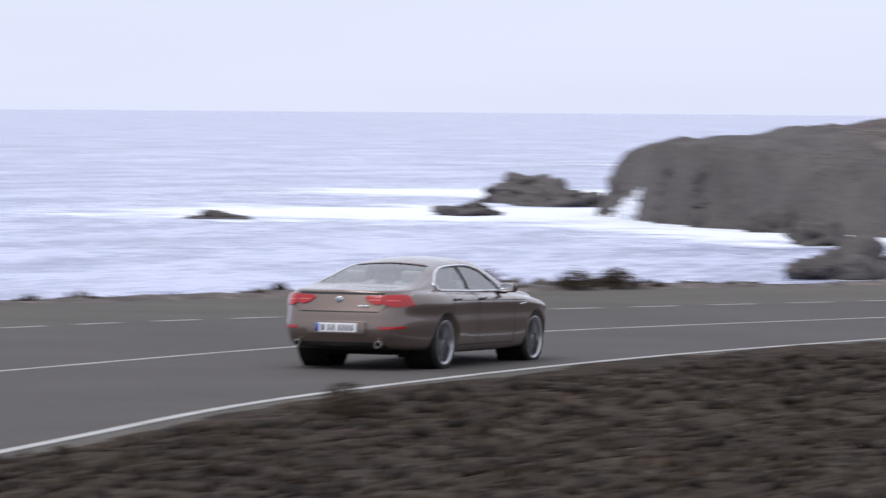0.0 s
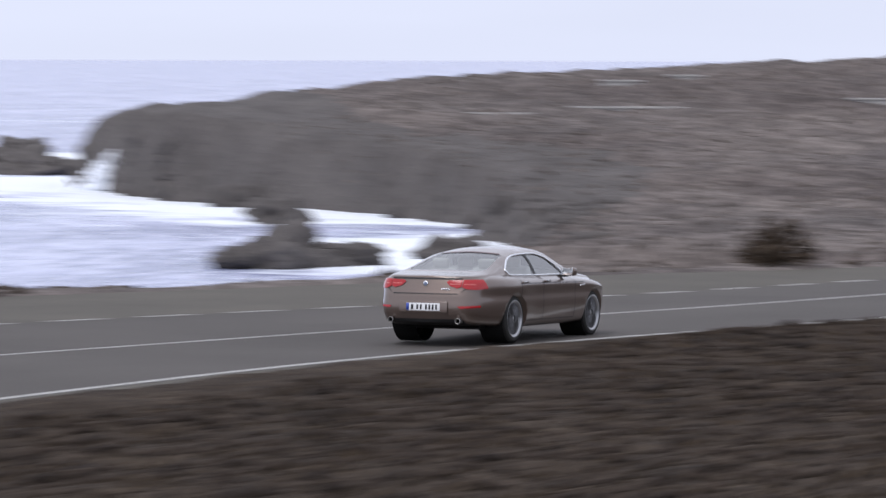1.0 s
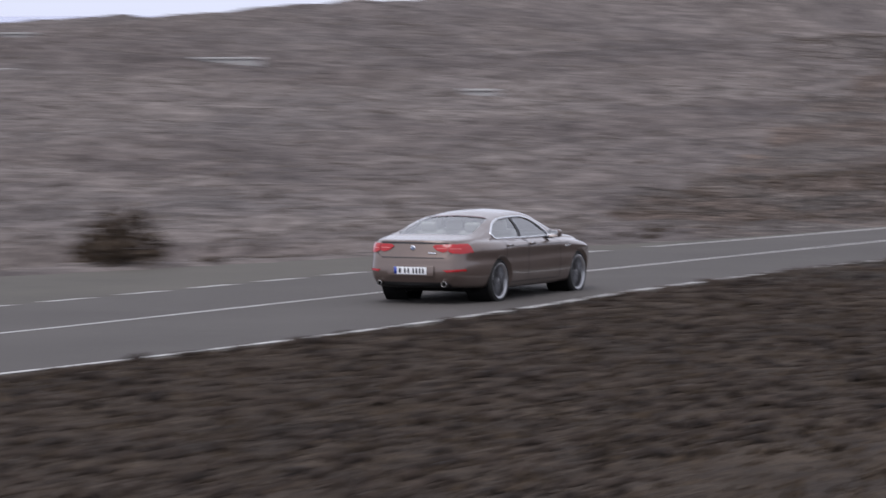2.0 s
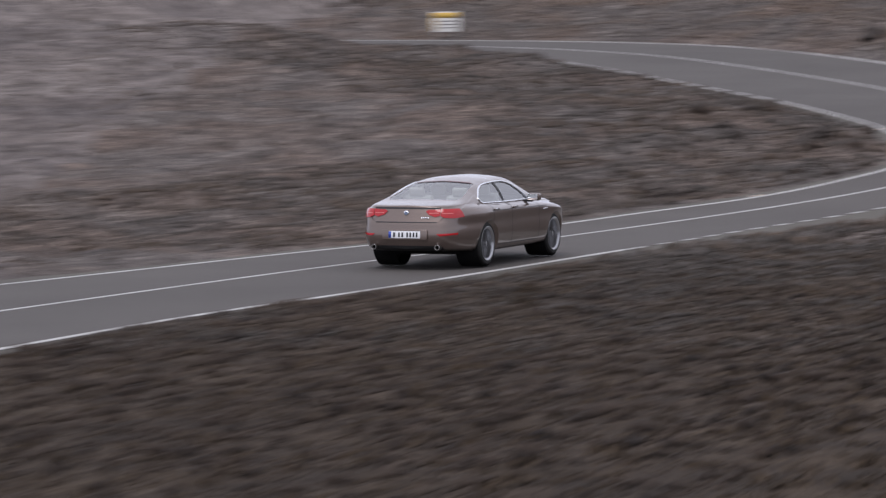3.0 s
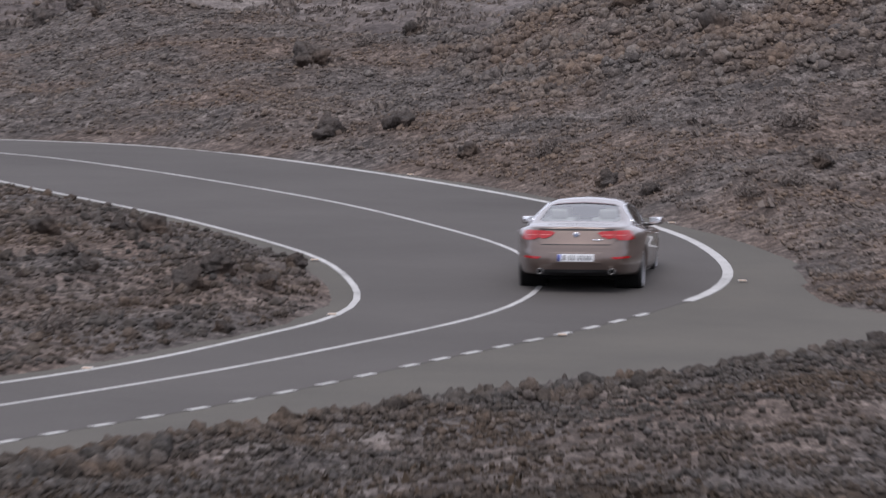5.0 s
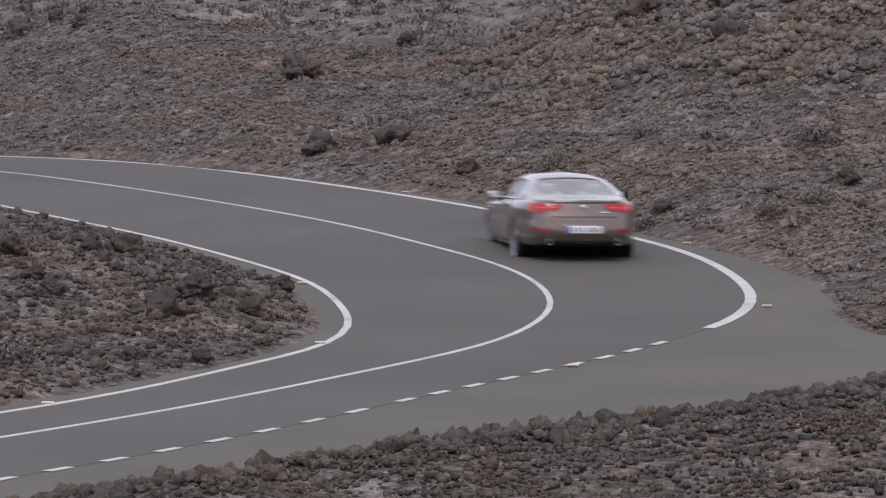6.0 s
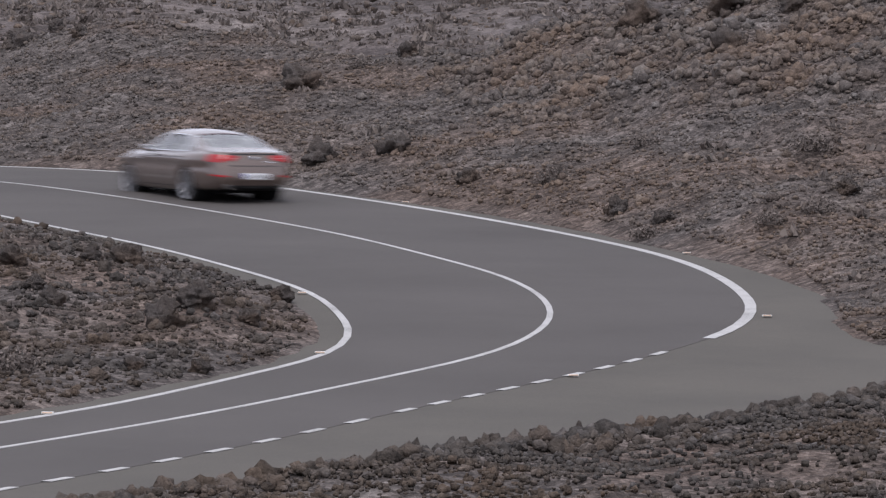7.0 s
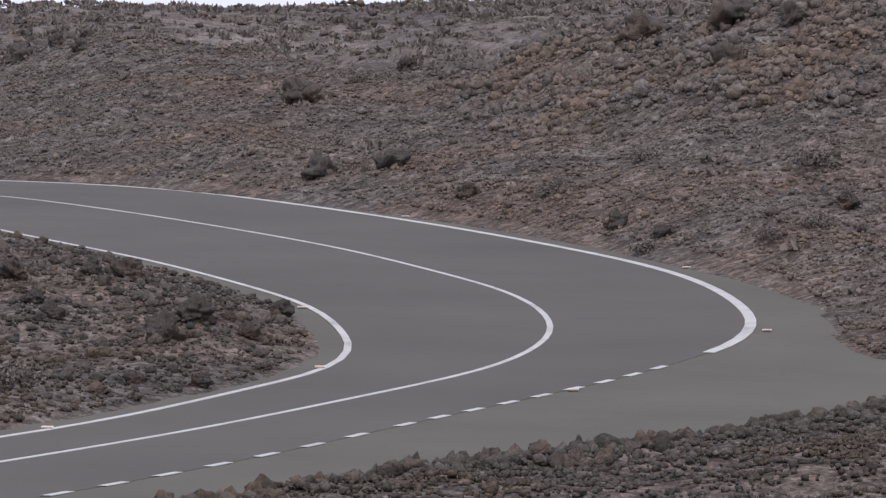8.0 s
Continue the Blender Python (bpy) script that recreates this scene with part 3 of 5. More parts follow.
badge_blue = material("badge_blue", (0.16, 0.20, 0.30), 0.3, coat=0.5)
leather = grain(material("ivory_leather", (0.7, 0.68, 0.65), 0.55), [(0.35, (0.62, 0.60, 0.57)), (0.65, (0.76, 0.74, 0.71))], (5, 60), 0.2, 80, 0.002)
dark_trim = material("dark_cabin_trim", (0.11, 0.105, 0.10), 0.7)
satin_steel = material("satin_steel", (0.30, 0.29, 0.28), 0.35, metal=1.0)
glass = bpy.data.materials.new("tinted_glass")
glass.use_nodes = True
gn, gl = glass.node_tree.nodes, glass.node_tree.links
gn.remove(gn["Principled BSDF"])
g_t, g_g, g_m, g_f = gn.new("ShaderNodeBsdfTransparent"), gn.new("ShaderNodeBsdfGlossy"), gn.new("ShaderNodeMixShader"), gn.new("ShaderNodeFresnel")
g_t.inputs["Color"].default_value = (0.88, 0.94, 0.93, 1)
g_g.inputs["Roughness"].default_value = 0.02
g_f.inputs["IOR"].default_value = 1.9
g_r = gn.new("ShaderNodeMapRange")
g_r.inputs["To Min"].default_value = 0.22
g_r.inputs["To Max"].default_value = 1.0
gl.new(g_f.outputs[0], g_r.inputs["Value"])
gl.new(g_r.outputs[0], g_m.inputs[0])
gl.new(g_t.outputs[0], g_m.inputs[1])
gl.new(g_g.outputs[0], g_m.inputs[2])
gl.new(g_m.outputs[0], gn["Material Output"].inputs["Surface"])


def part(name, bm, mat, parent, label="", smooth=True, matrix=None):
    """Links a bmesh as one mesh object under a thing or a part."""
    me = bpy.data.meshes.new(name)
    if smooth:
        for f in bm.faces:
            f.smooth = True
    bm.to_mesh(me)
    bm.free()
    me.materials.append(mat)
    ob = new(name, me)
    ob.parent = parent
    if matrix is not None:
        ob.matrix_basis = matrix
    if label:
        ob["label"] = label
    return ob


def bm_box(sx, sy, sz, at=(0, 0, 0), bevel=0.0, seg=2, turn=None):
    bm = bmesh.new()
    bmesh.ops.create_cube(bm, size=1)
    bmesh.ops.scale(bm, vec=(sx, sy, sz), verts=bm.verts)
    if bevel:
        bmesh.ops.bevel(bm, geom=bm.edges[:], offset=bevel, segments=seg, affect="EDGES", profile=0.6)
    if turn is not None:
        bmesh.ops.transform(bm, matrix=turn, verts=bm.verts)
    bmesh.ops.translate(bm, vec=at, verts=bm.verts)
    return bm


def bm_lathe(profile, n=40, at=(0, 0, 0)):
    """Turns (radius, offset) pairs about the y axis."""
    bm = bmesh.new()
    rings = []
    for r, o in profile:
        rings.append([bm.verts.new((at[0] + r * math.cos(2 * math.pi * k / n), at[1] + o, at[2] + r * math.sin(2 * math.pi * k / n))) for k in range(n)])
    for a, b in zip(rings[:-1], rings[1:]):
        for k in range(n):
            bm.faces.new((a[k], a[(k + 1) % n], b[(k + 1) % n], b[k]))
    bmesh.ops.recalc_face_normals(bm, faces=bm.faces)
    return bm


def bm_tube(pts, r, n=6, closed=False):
    bm = bmesh.new()
    p = [Vector(v) for v in pts]
    rings = []
    for i, v in enumerate(p):
        a, b = p[i - 1] if i or closed else v, p[(i + 1) % len(p)] if i < len(p) - 1 or closed else v
        t = (b - a).normalized()
        u = t.cross(Vector((0, 0, 1)) if abs(t.z) < 0.9 else Vector((1, 0, 0))).normalized()
        w = t.cross(u)
        rings.append([bm.verts.new(v + r * (math.cos(2 * math.pi * k / n) * u + math.sin(2 * math.pi * k / n) * w)) for k in range(n)])
    pairs = list(zip(rings[:-1], rings[1:])) + ([(rings[-1], rings[0])] if closed else [])
    for a, b in pairs:
        for k in range(n):
            bm.faces.new((a[k], a[(k + 1) % n], b[(k + 1) % n], b[k]))
    if not closed:
        bm.faces.new(rings[0])
        bm.faces.new(rings[-1])
    bmesh.ops.recalc_face_normals(bm, faces=bm.faces)
    return bm


# body stations from tail to nose (x from the rear axle) and the half section at each
ST_X = [-1.13, -1.10, -1.03, -0.88, -0.5, -0.1, 0.3, 0.75, 1.25, 1.75, 2.2, 2.65, 3.1, 3.45, 3.7, 3.83, 3.88]
ST_TOP = [0.995, 1.0, 1.008, 1.018, 1.055, 1.165, 1.28, 1.362, 1.392, 1.365, 1.205, 1.0, 0.94, 0.87, 0.78, 0.69, 0.60]
ST_BELT = [0.945, 0.95, 0.96, 0.968, 0.985, 0.985, 0.975, 0.96, 0.945, 0.935, 0.925, 0.91, 0.87, 0.81, 0.72, 0.63, 0.55]
ST_BW = [0.49, 0.56, 0.625, 0.685, 0.74, 0.765, 0.775, 0.777, 0.777, 0.772, 0.765, 0.755, 0.75, 0.68, 0.55, 0.40, 0.2]
ST_SW = [0.54, 0.625, 0.695, 0.775, 0.88, 0.935, 0.942, 0.93, 0.925, 0.925, 0.93, 0.937, 0.93, 0.87, 0.72, 0.52, 0.25]
ST_RW = [0.43, 0.50, 0.56, 0.605, 0.64, 0.615, 0.575, 0.548, 0.54, 0.55, 0.60, 0.68, 0.66, 0.58, 0.45, 0.3, 0.12]
ST_RZ = [0.985, 0.99, 0.998, 1.008, 1.040, 1.125, 1.228, 1.298, 1.322, 1.298, 1.15, 0.97, 0.93, 0.862, 0.775, 0.685, 0.595]
ST_BOT = [0.31, 0.29, 0.275, 0.26, 0.235, 0.21, 0.19, 0.19, 0.19, 0.19, 0.19, 0.20, 0.21, 0.22, 0.25, 0.30, 0.36]


def smooth_in(x, table):
    """Catmull-Rom through the stations."""
    i = int(np.clip(np.searchsorted(ST_X, x) - 1, 0, len(ST_X) - 2))
    x0, x1 = ST_X[i], ST_X[i + 1]
    t, h = (x - x0) / (x1 - x0), x1 - x0
    d0 = (table[i + 1] - table[i - 1]) / (ST_X[i + 1] - ST_X[i - 1]) if i else (table[1] - table[0]) / h
    d1 = (table[i + 2] - table[i]) / (ST_X[i + 2] - ST_X[i]) if i < len(ST_X) - 2 else (table[-1] - table[-2]) / h
    return (2 * t ** 3 - 3 * t ** 2 + 1) * table[i] + (t ** 3 - 2 * t ** 2 + t) * h * d0 + (3 * t ** 2 - 2 * t ** 3) * table[i + 1] + (t ** 3 - t ** 2) * h * d1


def section(x):
    top, belt, bw, sw, rw, rz, bot = (smooth_in(x, t) for t in (ST_TOP, ST_BELT, ST_BW, ST_SW, ST_RW, ST_RZ, ST_BOT))
    flare = 0.012 * (math.exp(-(x / 0.42) ** 2) + math.exp(-((x - 2.968) / 0.42) ** 2))
    key = [(0, bot), (0.5 * sw, bot), (0.90 * sw, bot + 0.01), (0.955 * sw, bot + 0.10), (0.985 * sw + flare, 0.45 if bot < 0.4 else bot + 0.05),
           (0.993 * sw + flare, 0.60), (0.978 * sw + flare, 0.70), (0.998 * sw + flare, min(0.82, belt - 0.10)), (0.972 * sw, belt - 0.045), (bw, belt),
           (bw + (rw - bw) * 0.32 + 0.022, belt + (rz - belt) * 0.38), (bw + (rw - bw) * 0.68 + 0.022, belt + (rz - belt) * 0.74), (rw, rz),
           (rw * 0.82, rz + (top - rz) * 0.45), (rw * 0.5, rz + (top - rz) * 0.80), (0, top)]
    out = []
    for a, b in zip(key[:-1], key[1:]):
        for k in range(3):
            out.append((a[0] + (b[0] - a[0]) * k / 3, a[1] + (b[1] - a[1]) * k / 3))
    out.append(key[-1])
    out = np.array(out)
    for _ in range(2):
        out[1:-1] = 0.25 * out[:-2] + 0.5 * out[1:-1] + 0.25 * out[2:]
    return out


def lean(x, z):
    """The tail leans forward above the bumper, which juts out."""
    near = float(ease(-0.55, -1.13, x))
    return near * (0.095 * max(0.0, z - 0.70) / 0.3 - 0.03 * math.exp(-((z - 0.52) / 0.12) ** 2) + 0.045 * max(0.0, 0.42 - z) / 0.2)


def body_bmesh():
    xs = list(np.linspace(-1.13, -0.85, 12)) + list(np.arange(-0.80, 3.5, 0.055)) + list(np.linspace(3.5, 3.88, 14))
    bm = bmesh.new()
    rows = []
    loops = []
    for x in xs:
        s = section(x)
        loops.append((x, np.vstack([s * (1, 1), (s[-2:0:-1] * (-1, 1))])))
    tail, nose = [], []
    x, s = loops[0]
    for k in range(7):
        t = (k + 1) / 7
        w = s.copy()
        w[:, 0] *= 1 - t * 0.999
        tail.append((x - 0.045 * (1 - (1 - t) ** 2), w))
    x, s = loops[-1]
    for k in range(4):
        t = (k + 1) / 4
        w = s.copy()
        w[:, 0] *= 1 - t * 0.999
        nose.append((x + 0.01 * (1 - (1 - t) ** 2), w))
    for x, s in tail[::-1] + loops + nose:
        rows.append([bm.verts.new((x + lean(x, z), y, z)) for y, z in s])
    n = len(rows[0])
    for a, b in zip(rows[:-1], rows[1:]):
        for k in range(n):
            bm.faces.new((a[k], b[k], b[(k + 1) % n], a[(k + 1) % n]))
    for r in (rows[0], rows[-1]):
        for k in range(n // 2 - 1):
            q = [r[k], r[k + 1], r[n - 1 - k], r[(n - k) % n]]
            if len(set(q)) == 4:
                bm.faces.new(q)
    bmesh.ops.remove_doubles(bm, verts=bm.verts, dist=0.0008)
    bmesh.ops.holes_fill(bm, edges=bm.edges, sides=0)
    bmesh.ops.recalc_face_normals(bm, faces=bm.faces)
    return bm


def walls_of(poly, ax):
    """Half spaces of a convex polygon drawn in the plane of the two axes ax: (point, outward normal)."""
    c = np.mean(poly, axis=0)
    out = []
    for a, b in zip(poly, poly[1:] + poly[:1]):
        t = np.subtract(b, a)
        nrm = np.array([t[1], -t[0]])
        if np.dot(nrm, np.subtract(c, a)) > 0:
            nrm = -nrm
        p, q = [0, 0, 0], [0, 0, 0]
        p[ax[0]], p[ax[1]] = a
        q[ax[0]], q[ax[1]] = nrm
        out.append((Vector(p), Vector(q).normalized()))
    return out


def skin(base, walls, offset, depth=0.0):
    """The piece of the skin within the half spaces, lifted by offset and given depth."""
    bm = base.copy()
    for p, q in walls:
        bmesh.ops.bisect_plane(bm, geom=bm.verts[:] + bm.edges[:] + bm.faces[:], plane_co=p, plane_no=q, clear_outer=True)
    for v in bm.verts:
        v.co += v.normal * offset
    if depth:
        r = bmesh.ops.solidify(bm, geom=bm.faces[:], thickness=depth)
    return bm


SIDE_L, SIDE_R = (Vector((0, 0.42, 0)), Vector((0, -1, 0))), (Vector((0, -0.42, 0)), Vector((0, 1, 0)))
REAR = (Vector((-0.62, 0, 0)), Vector((1, 0, 0)))
FRONT_GLASS = [(1.07, 0.972), (1.07, 1.272), (1.36, 1.272), (1.66, 1.215), (2.16, 0.962)]
REAR_GLASS = [(0.99, 0.974), (0.99, 1.272), (0.60, 1.252), (0.28, 1.178), (0.03, 1.065), (0.06, 0.993)]
BACK_GLASS = [(-0.46, 0.54), (-0.34, 0.585), (0.44, 0.49), (0.44, -0.49), (-0.34, -0.585), (-0.46, -0.54)]
WIND_GLASS = [(2.56, 0.60), (1.84, 0.50), (1.84, -0.50), (2.56, -0.60)]
UP = (Vector((0, 0, 1.035)), Vector((0, 0, -1)))


def build_car():
    car = new("car")
    car.empty_display_size = 0.3
    base = body_bmesh()
    openings = []
    for s in (SIDE_L, SIDE_R):
        openings += [walls_of(FRONT_GLASS, (0, 2)) + [s], walls_of(REAR_GLASS, (0, 2)) + [s]]
    openings += [walls_of(BACK_GLASS, (0, 1)) + [UP], walls_of(WIND_GLASS, (0, 1)) + [(Vector((0, 0, 0.98)), Vector((0, 0, -1)))]]
    # wheel arches are cut out of the closed shell, then the window openings
    shell_me = bpy.data.meshes.new("shell")
    base.to_mesh(shell_me)
    shell = new("shell", shell_me)
    cutters = []
    for x in (0.0, 2.968):
        for s in (-1, 1):
            me = bpy.data.meshes.new("arch")
            b = bm_lathe([(0.001, 0.55), (0.372, 0.55), (0.372, 1.3), (0.001, 1.3)], 48)
            for v in b.verts:
                v.co.y *= s
                v.co += Vector((x, 0, 0.345))
            bmesh.ops.remove_doubles(b, verts=b.verts, dist=0.002)
            bmesh.ops.recalc_face_normals(b, faces=b.faces)
            b.to_mesh(me)
            b.free()
            c = new("arch", me)
            cutters.append(c)
            m = shell.modifiers.new("arch", "BOOLEAN")
            m.operation, m.object, m.solver = "DIFFERENCE", c, "EXACT"
    bpy.context.view_layer.update()
    cut_me = bpy.data.meshes.new_from_object(shell.evaluated_get(bpy.context.evaluated_depsgraph_get()))
    for o in cutters + [shell]:
        bpy.data.objects.remove(o)
    bm = bmesh.new()
    bm.from_mesh(cut_me)
    for walls in openings:
        for p, q in walls[:-1]:
            near = [f for f in bm.faces if f.calc_center_median().z > 0.9]
            geo = set(near) | {e for f in near for e in f.edges} | {v for f in near for v in f.verts}
            bmesh.ops.bisect_plane(bm, geom=list(geo), plane_co=p, plane_no=q)
        gone = [f for f in bm.faces if all((f.calc_center_median() - p).dot(q) < 0 for p, q in walls)]
        bmesh.ops.delete(bm, geom=gone, context="FACES")
    body = part("body", bm, paint, car, "bronze-brown metallic bodywork")
    part("underbody", bm_box(3.9, 1.2, 0.10, (1.4, 0, 0.24), 0.03), liner, car)
    for x in (0.0, 2.968):
        for s in (-1, 1):
            part("wheel_arch", bm_lathe([(0.37, 0.50 * s), (0.374, 0.86 * s)], 40, (x, 0, 0.345)), liner, car)
    # glass
    for s in (SIDE_L, SIDE_R):
        for poly in (FRONT_GLASS, REAR_GLASS):
            part("side_window", skin(base, walls_of(poly, (0, 2)) + [s], -0.004), glass, car, "tinted side window glass")
        pil = [(0.99, 0.972), (0.99, 1.274), (1.07, 1.274), (1.07, 0.972)]
        part("door_pillar", skin(base, walls_of(pil, (0, 2)) + [s], 0.003), black, car, "black door pillar")
    part("rear_window", skin(base, walls_of(BACK_GLASS, (0, 1)) + [UP], -0.004), glass, car, "sloping rear window glass")
    part("windscreen", skin(base, walls_of(WIND_GLASS, (0, 1)) + [(Vector((0, 0, 0.98)), Vector((0, 0, -1)))], -0.004), glass, car)
    # chrome frame round the side windows: follows the outline on the skin
    outline = [(2.18, 0.958), (1.07, 0.966), (0.06, 0.985), (0.01, 1.062), (0.12, 1.118), (0.28, 1.190), (0.44, 1.236), (0.60, 1.264), (0.81, 1.278), (1.07, 1.285), (1.36, 1.284), (1.52, 1.262),
               (1.68, 1.222), (1.91, 1.105)]
    for s in (1, -1):
        pts = []
        dense = []
        for a, b in zip(outline, outline[1:] + outline[:1]):
            for k in range(4):
                dense.append((a[0] + (b[0] - a[0]) * k / 4, a[1] + (b[1] - a[1]) * k / 4))
        for x, z in dense:
            sec = section(x)
            hi = sec[len(sec) // 3:]
            order = np.argsort(hi[:, 1])
            pts.append((x, s * (float(np.interp(z, hi[order, 1], hi[order, 0])) + 0.006), z))
        part("window_trim", bm_tube(pts, 0.016, 6, True), chrome, car, "chrome window frame")
    # shut lines as narrow dark strips on the skin, crease shade painted likewise
    def dark_strip(walls, name="shut_line"):
        part(name, skin(base, walls, 0.004), black, car)
    for s in (SIDE_L, SIDE_R):
        for x in (0.16, 1.03, 2.22):
            top = 0.955
            lowz = 0.62 if x < 0.5 else 0.30
            dark_strip(walls_of([(x - 0.006, lowz), (x - 0.006, top), (x + 0.006, top), (x + 0.006, lowz)], (0, 2)) + [s])
        dark_strip(walls_of([(0.30, 0.858), (0.30, 0.867), (2.56, 0.842), (2.56, 0.833)], (0, 2)) + [s], "crease_shade")
        dark_strip(walls_of([(0.38, 0.30), (0.38, 0.31), (2.22, 0.31), (2.22, 0.30)], (0, 2)) + [s])
    # boot lid lines, the upper one a painted shadow under the lip; bumper
    for y0, y1, z0, z1 in ((-0.54, 0.54, 0.938, 0.964), (-0.50, 0.50, 0.722, 0.736)):
        dark_strip(walls_of([(y0, z0), (y0, z1), (y1, z1), (y1, z0)], (1, 2)) + [REAR], "boot_lid_gap_shade")
    for s in (1, -1):
        dark_strip(walls_of([(s * 0.515, 0.730), (s * 0.53, 0.742), (s * 0.62, 0.82), (s * 0.60, 0.82)], (1, 2)) + [REAR], "boot_lid_gap_shade")
        # tail lamps: one piece on the lid, one wrapped round the wing
        lid = [(s * 0.31, 0.900), (s * 0.35, 0.925), (s * 0.545, 0.932), (s * 0.535, 0.83), (s * 0.47, 0.812), (s * 0.37, 0.845)]
        lamp = part("tail_lamp", skin(base, walls_of(lid, (1, 2)) + [REAR], 0.012), red_lens, car, "red tail lamp")
        wing = [(s * 0.553, 0.932), (s * 0.97, 0.94), (s * 0.97, 0.845), (s * 0.72, 0.79), (s * 0.61, 0.80), (s * 0.543, 0.83)]
        wlamp = part("tail_lamp", skin(base, walls_of(wing, (1, 2)) + [(Vector((-0.80, 0, 0.9)), Vector((1, 0, 0.45)).normalized())], 0.012), red_lens, car, "red tail lamp wrapped round the wing")
        for (a, b, c, d), own in (((0.37, 0.52, 0.866, 0.876), lamp), ((0.57, 0.70, 0.862, 0.872), wlamp)):
            part("light_bar", skin(base, walls_of([(s * a, c), (s * b, c), (s * b, d), (s * a, d)], (1, 2)) + [REAR], 0.015), red_bar, own, "pale glowing light bar")
        refl = [(s * 0.50, 0.548), (s * 0.76, 0.562), (s * 0.76, 0.532), (s * 0.55, 0.515)]
        part("reflector", skin(base, walls_of(refl, (1, 2)) + [REAR], 0.008), red_lens, car, "narrow red bumper reflector")
        pipe = part("exhaust_pipe", bm_lathe([(0.034, -0.10), (0.043, -0.10), (0.046, 0.0), (0.043, 0.012), (0.034, 0.010), (0.033, -0.08)], 24), satin_steel, car, "round steel tailpipe",
                    matrix=pose(-1.175, s * 0.52, 0.335, 0, 0, 90))
        part("bore", bm_lathe([(0.0, -0.05), (0.034, -0.05)], 24), liner, pipe)
    apron = [(-0.60, 0.20), (-0.58, 0.335), (-0.42, 0.36), (0.42, 0.36), (0.58, 0.335), (0.60, 0.20)]
    part("rear_diffuser", skin(base, walls_of(apron, (1, 2)) + [(Vector((-0.8, 0, 0)), Vector((1, 0, 0)))], 0.004), black, car, "black lower bumper apron")
    strip_top = [(0.43, 0.45), (0.475, 0.45), (0.475, -0.45), (0.43, -0.45)]
    part("brake_light", skin(base, walls_of(strip_top, (0, 1)) + [UP], 0.005), material("dark_red_lens", (0.10, 0.012, 0.014), 0.25), car, "thin dark red high brake light")
    # number plate with plain bars for its characters
    tilt = pose(-1.216, 0, 0.535, 0, 4, 0)
    part("plate_recess", bm_box(0.02, 0.74, 0.16, (0, 0, 0), 0.006), paint, car, matrix=pose(-1.204, 0, 0.535, 0, 4, 0))
    plate = part("number_plate", bm_box(0.012, 0.52, 0.112, (0, 0, 0), 0.004), plate_white, car, "white number plate with dark characters and a blue band", matrix=tilt)
    part("blue_band", bm_box(0.004, 0.042, 0.104, (-0.0075, 0.236, 0)), plate_blue, plate)
    for y, w in ((0.165, 0.055), (0.085, 0.042), (0.030, 0.042), (-0.050, 0.042), (-0.102, 0.042), (-0.154, 0.042), (-0.206, 0.042)):
        part("character_bar", bm_box(0.004, w * 0.62, 0.074, (-0.0075, y, 0)), plate_ink, plate)
    badge = part("badge", bm_lathe([(0.0, -0.012), (0.034, -0.012), (0.041, -0.008), (0.041, 0.004)], 28), chrome, car, "round boot badge", matrix=pose(-1.175 + lean(-1.13, 0.875) - 0.004, 0, 0.875, 0, 16, -90))
    part("badge_field", bm_lathe([(0.0, -0.0145), (0.026, -0.0140)], 24), badge_blue, badge)
    for k in range(4):
        part("badge_letter", bm_box(0.004, 0.026, 0.030, (0, 0, 0)), chrome, car, matrix=pose(-1.163 + lean(-1.13, 0.80), -0.25 - k * 0.036, 0.80, 0, 16, 0))
    # side details
    for s in (1, -1):
        for x in (0.28, 1.16):
            w = float(np.interp(0.875, section(x)[18:29, 1], section(x)[18:29, 0]))
            h = part("door_handle", bm_box(0.20, 0.028, 0.030, (0, 0, 0), 0.010), paint, car, matrix=pose(x, s * (w + 0.016), 0.878, 0, 0, 0))
            part("chrome_strip", bm_box(0.15, 0.006, 0.010, (0, s * 0.016, 0.010)), chrome, h)
        part("wing_vent", bm_box(0.20, 0.012, 0.022, (0, 0, 0), 0.005), chrome, car, "chrome side vent", matrix=pose(2.46, s * 0.943, 0.79, 0, -4, s * 1))
        mirror = part("door_mirror", bm_box(0.12, 0.20, 0.125, (0, 0, 0), 0.045, 4), paint, car, "bodycoloured door mirror", matrix=pose(1.90, s * 0.965, 1.005, 0, 0, s * 8))
        part("mirror_foot", bm_box(0.06, 0.16, 0.035, (0.02, -s * 0.13, -0.065), 0.01), black, mirror)
        part("mirror_glass", bm_box(0.006, 0.17, 0.10, (-0.067, 0, 0), 0.002), chrome, mirror)
    # cabin: dark trim, pale seats with head restraints
    part("cabin_floor", bm_box(2.6, 1.30, 0.06, (1.1, 0, 0.86), 0.02), leather, car)
    part("parcel_shelf", bm_box(0.55, 1.15, 0.03, (-0.12, 0, 0.995), 0.01), dark_trim, car)
    part("dashboard", bm_box(0.45, 1.25, 0.14, (2.15, 0, 0.93), 0.05), dark_trim, car)
    for x, y in ((0.28, 0.36), (0.28, -0.36), (1.20, 0.37), (1.20, -0.37)):
        seat = part("seat", bm_box(0.16, 0.48, 0.22, (0, 0, 0), 0.05, 3), leather, car, "ivory leather seat back", matrix=pose(x, y, 0.98, 0, -12, 0))
        part("head_restraint", bm_box(0.09, 0.25, 0.15, (-0.03, 0, 0.175), 0.04, 3), leather, seat)
    # wheels
    wheels = []
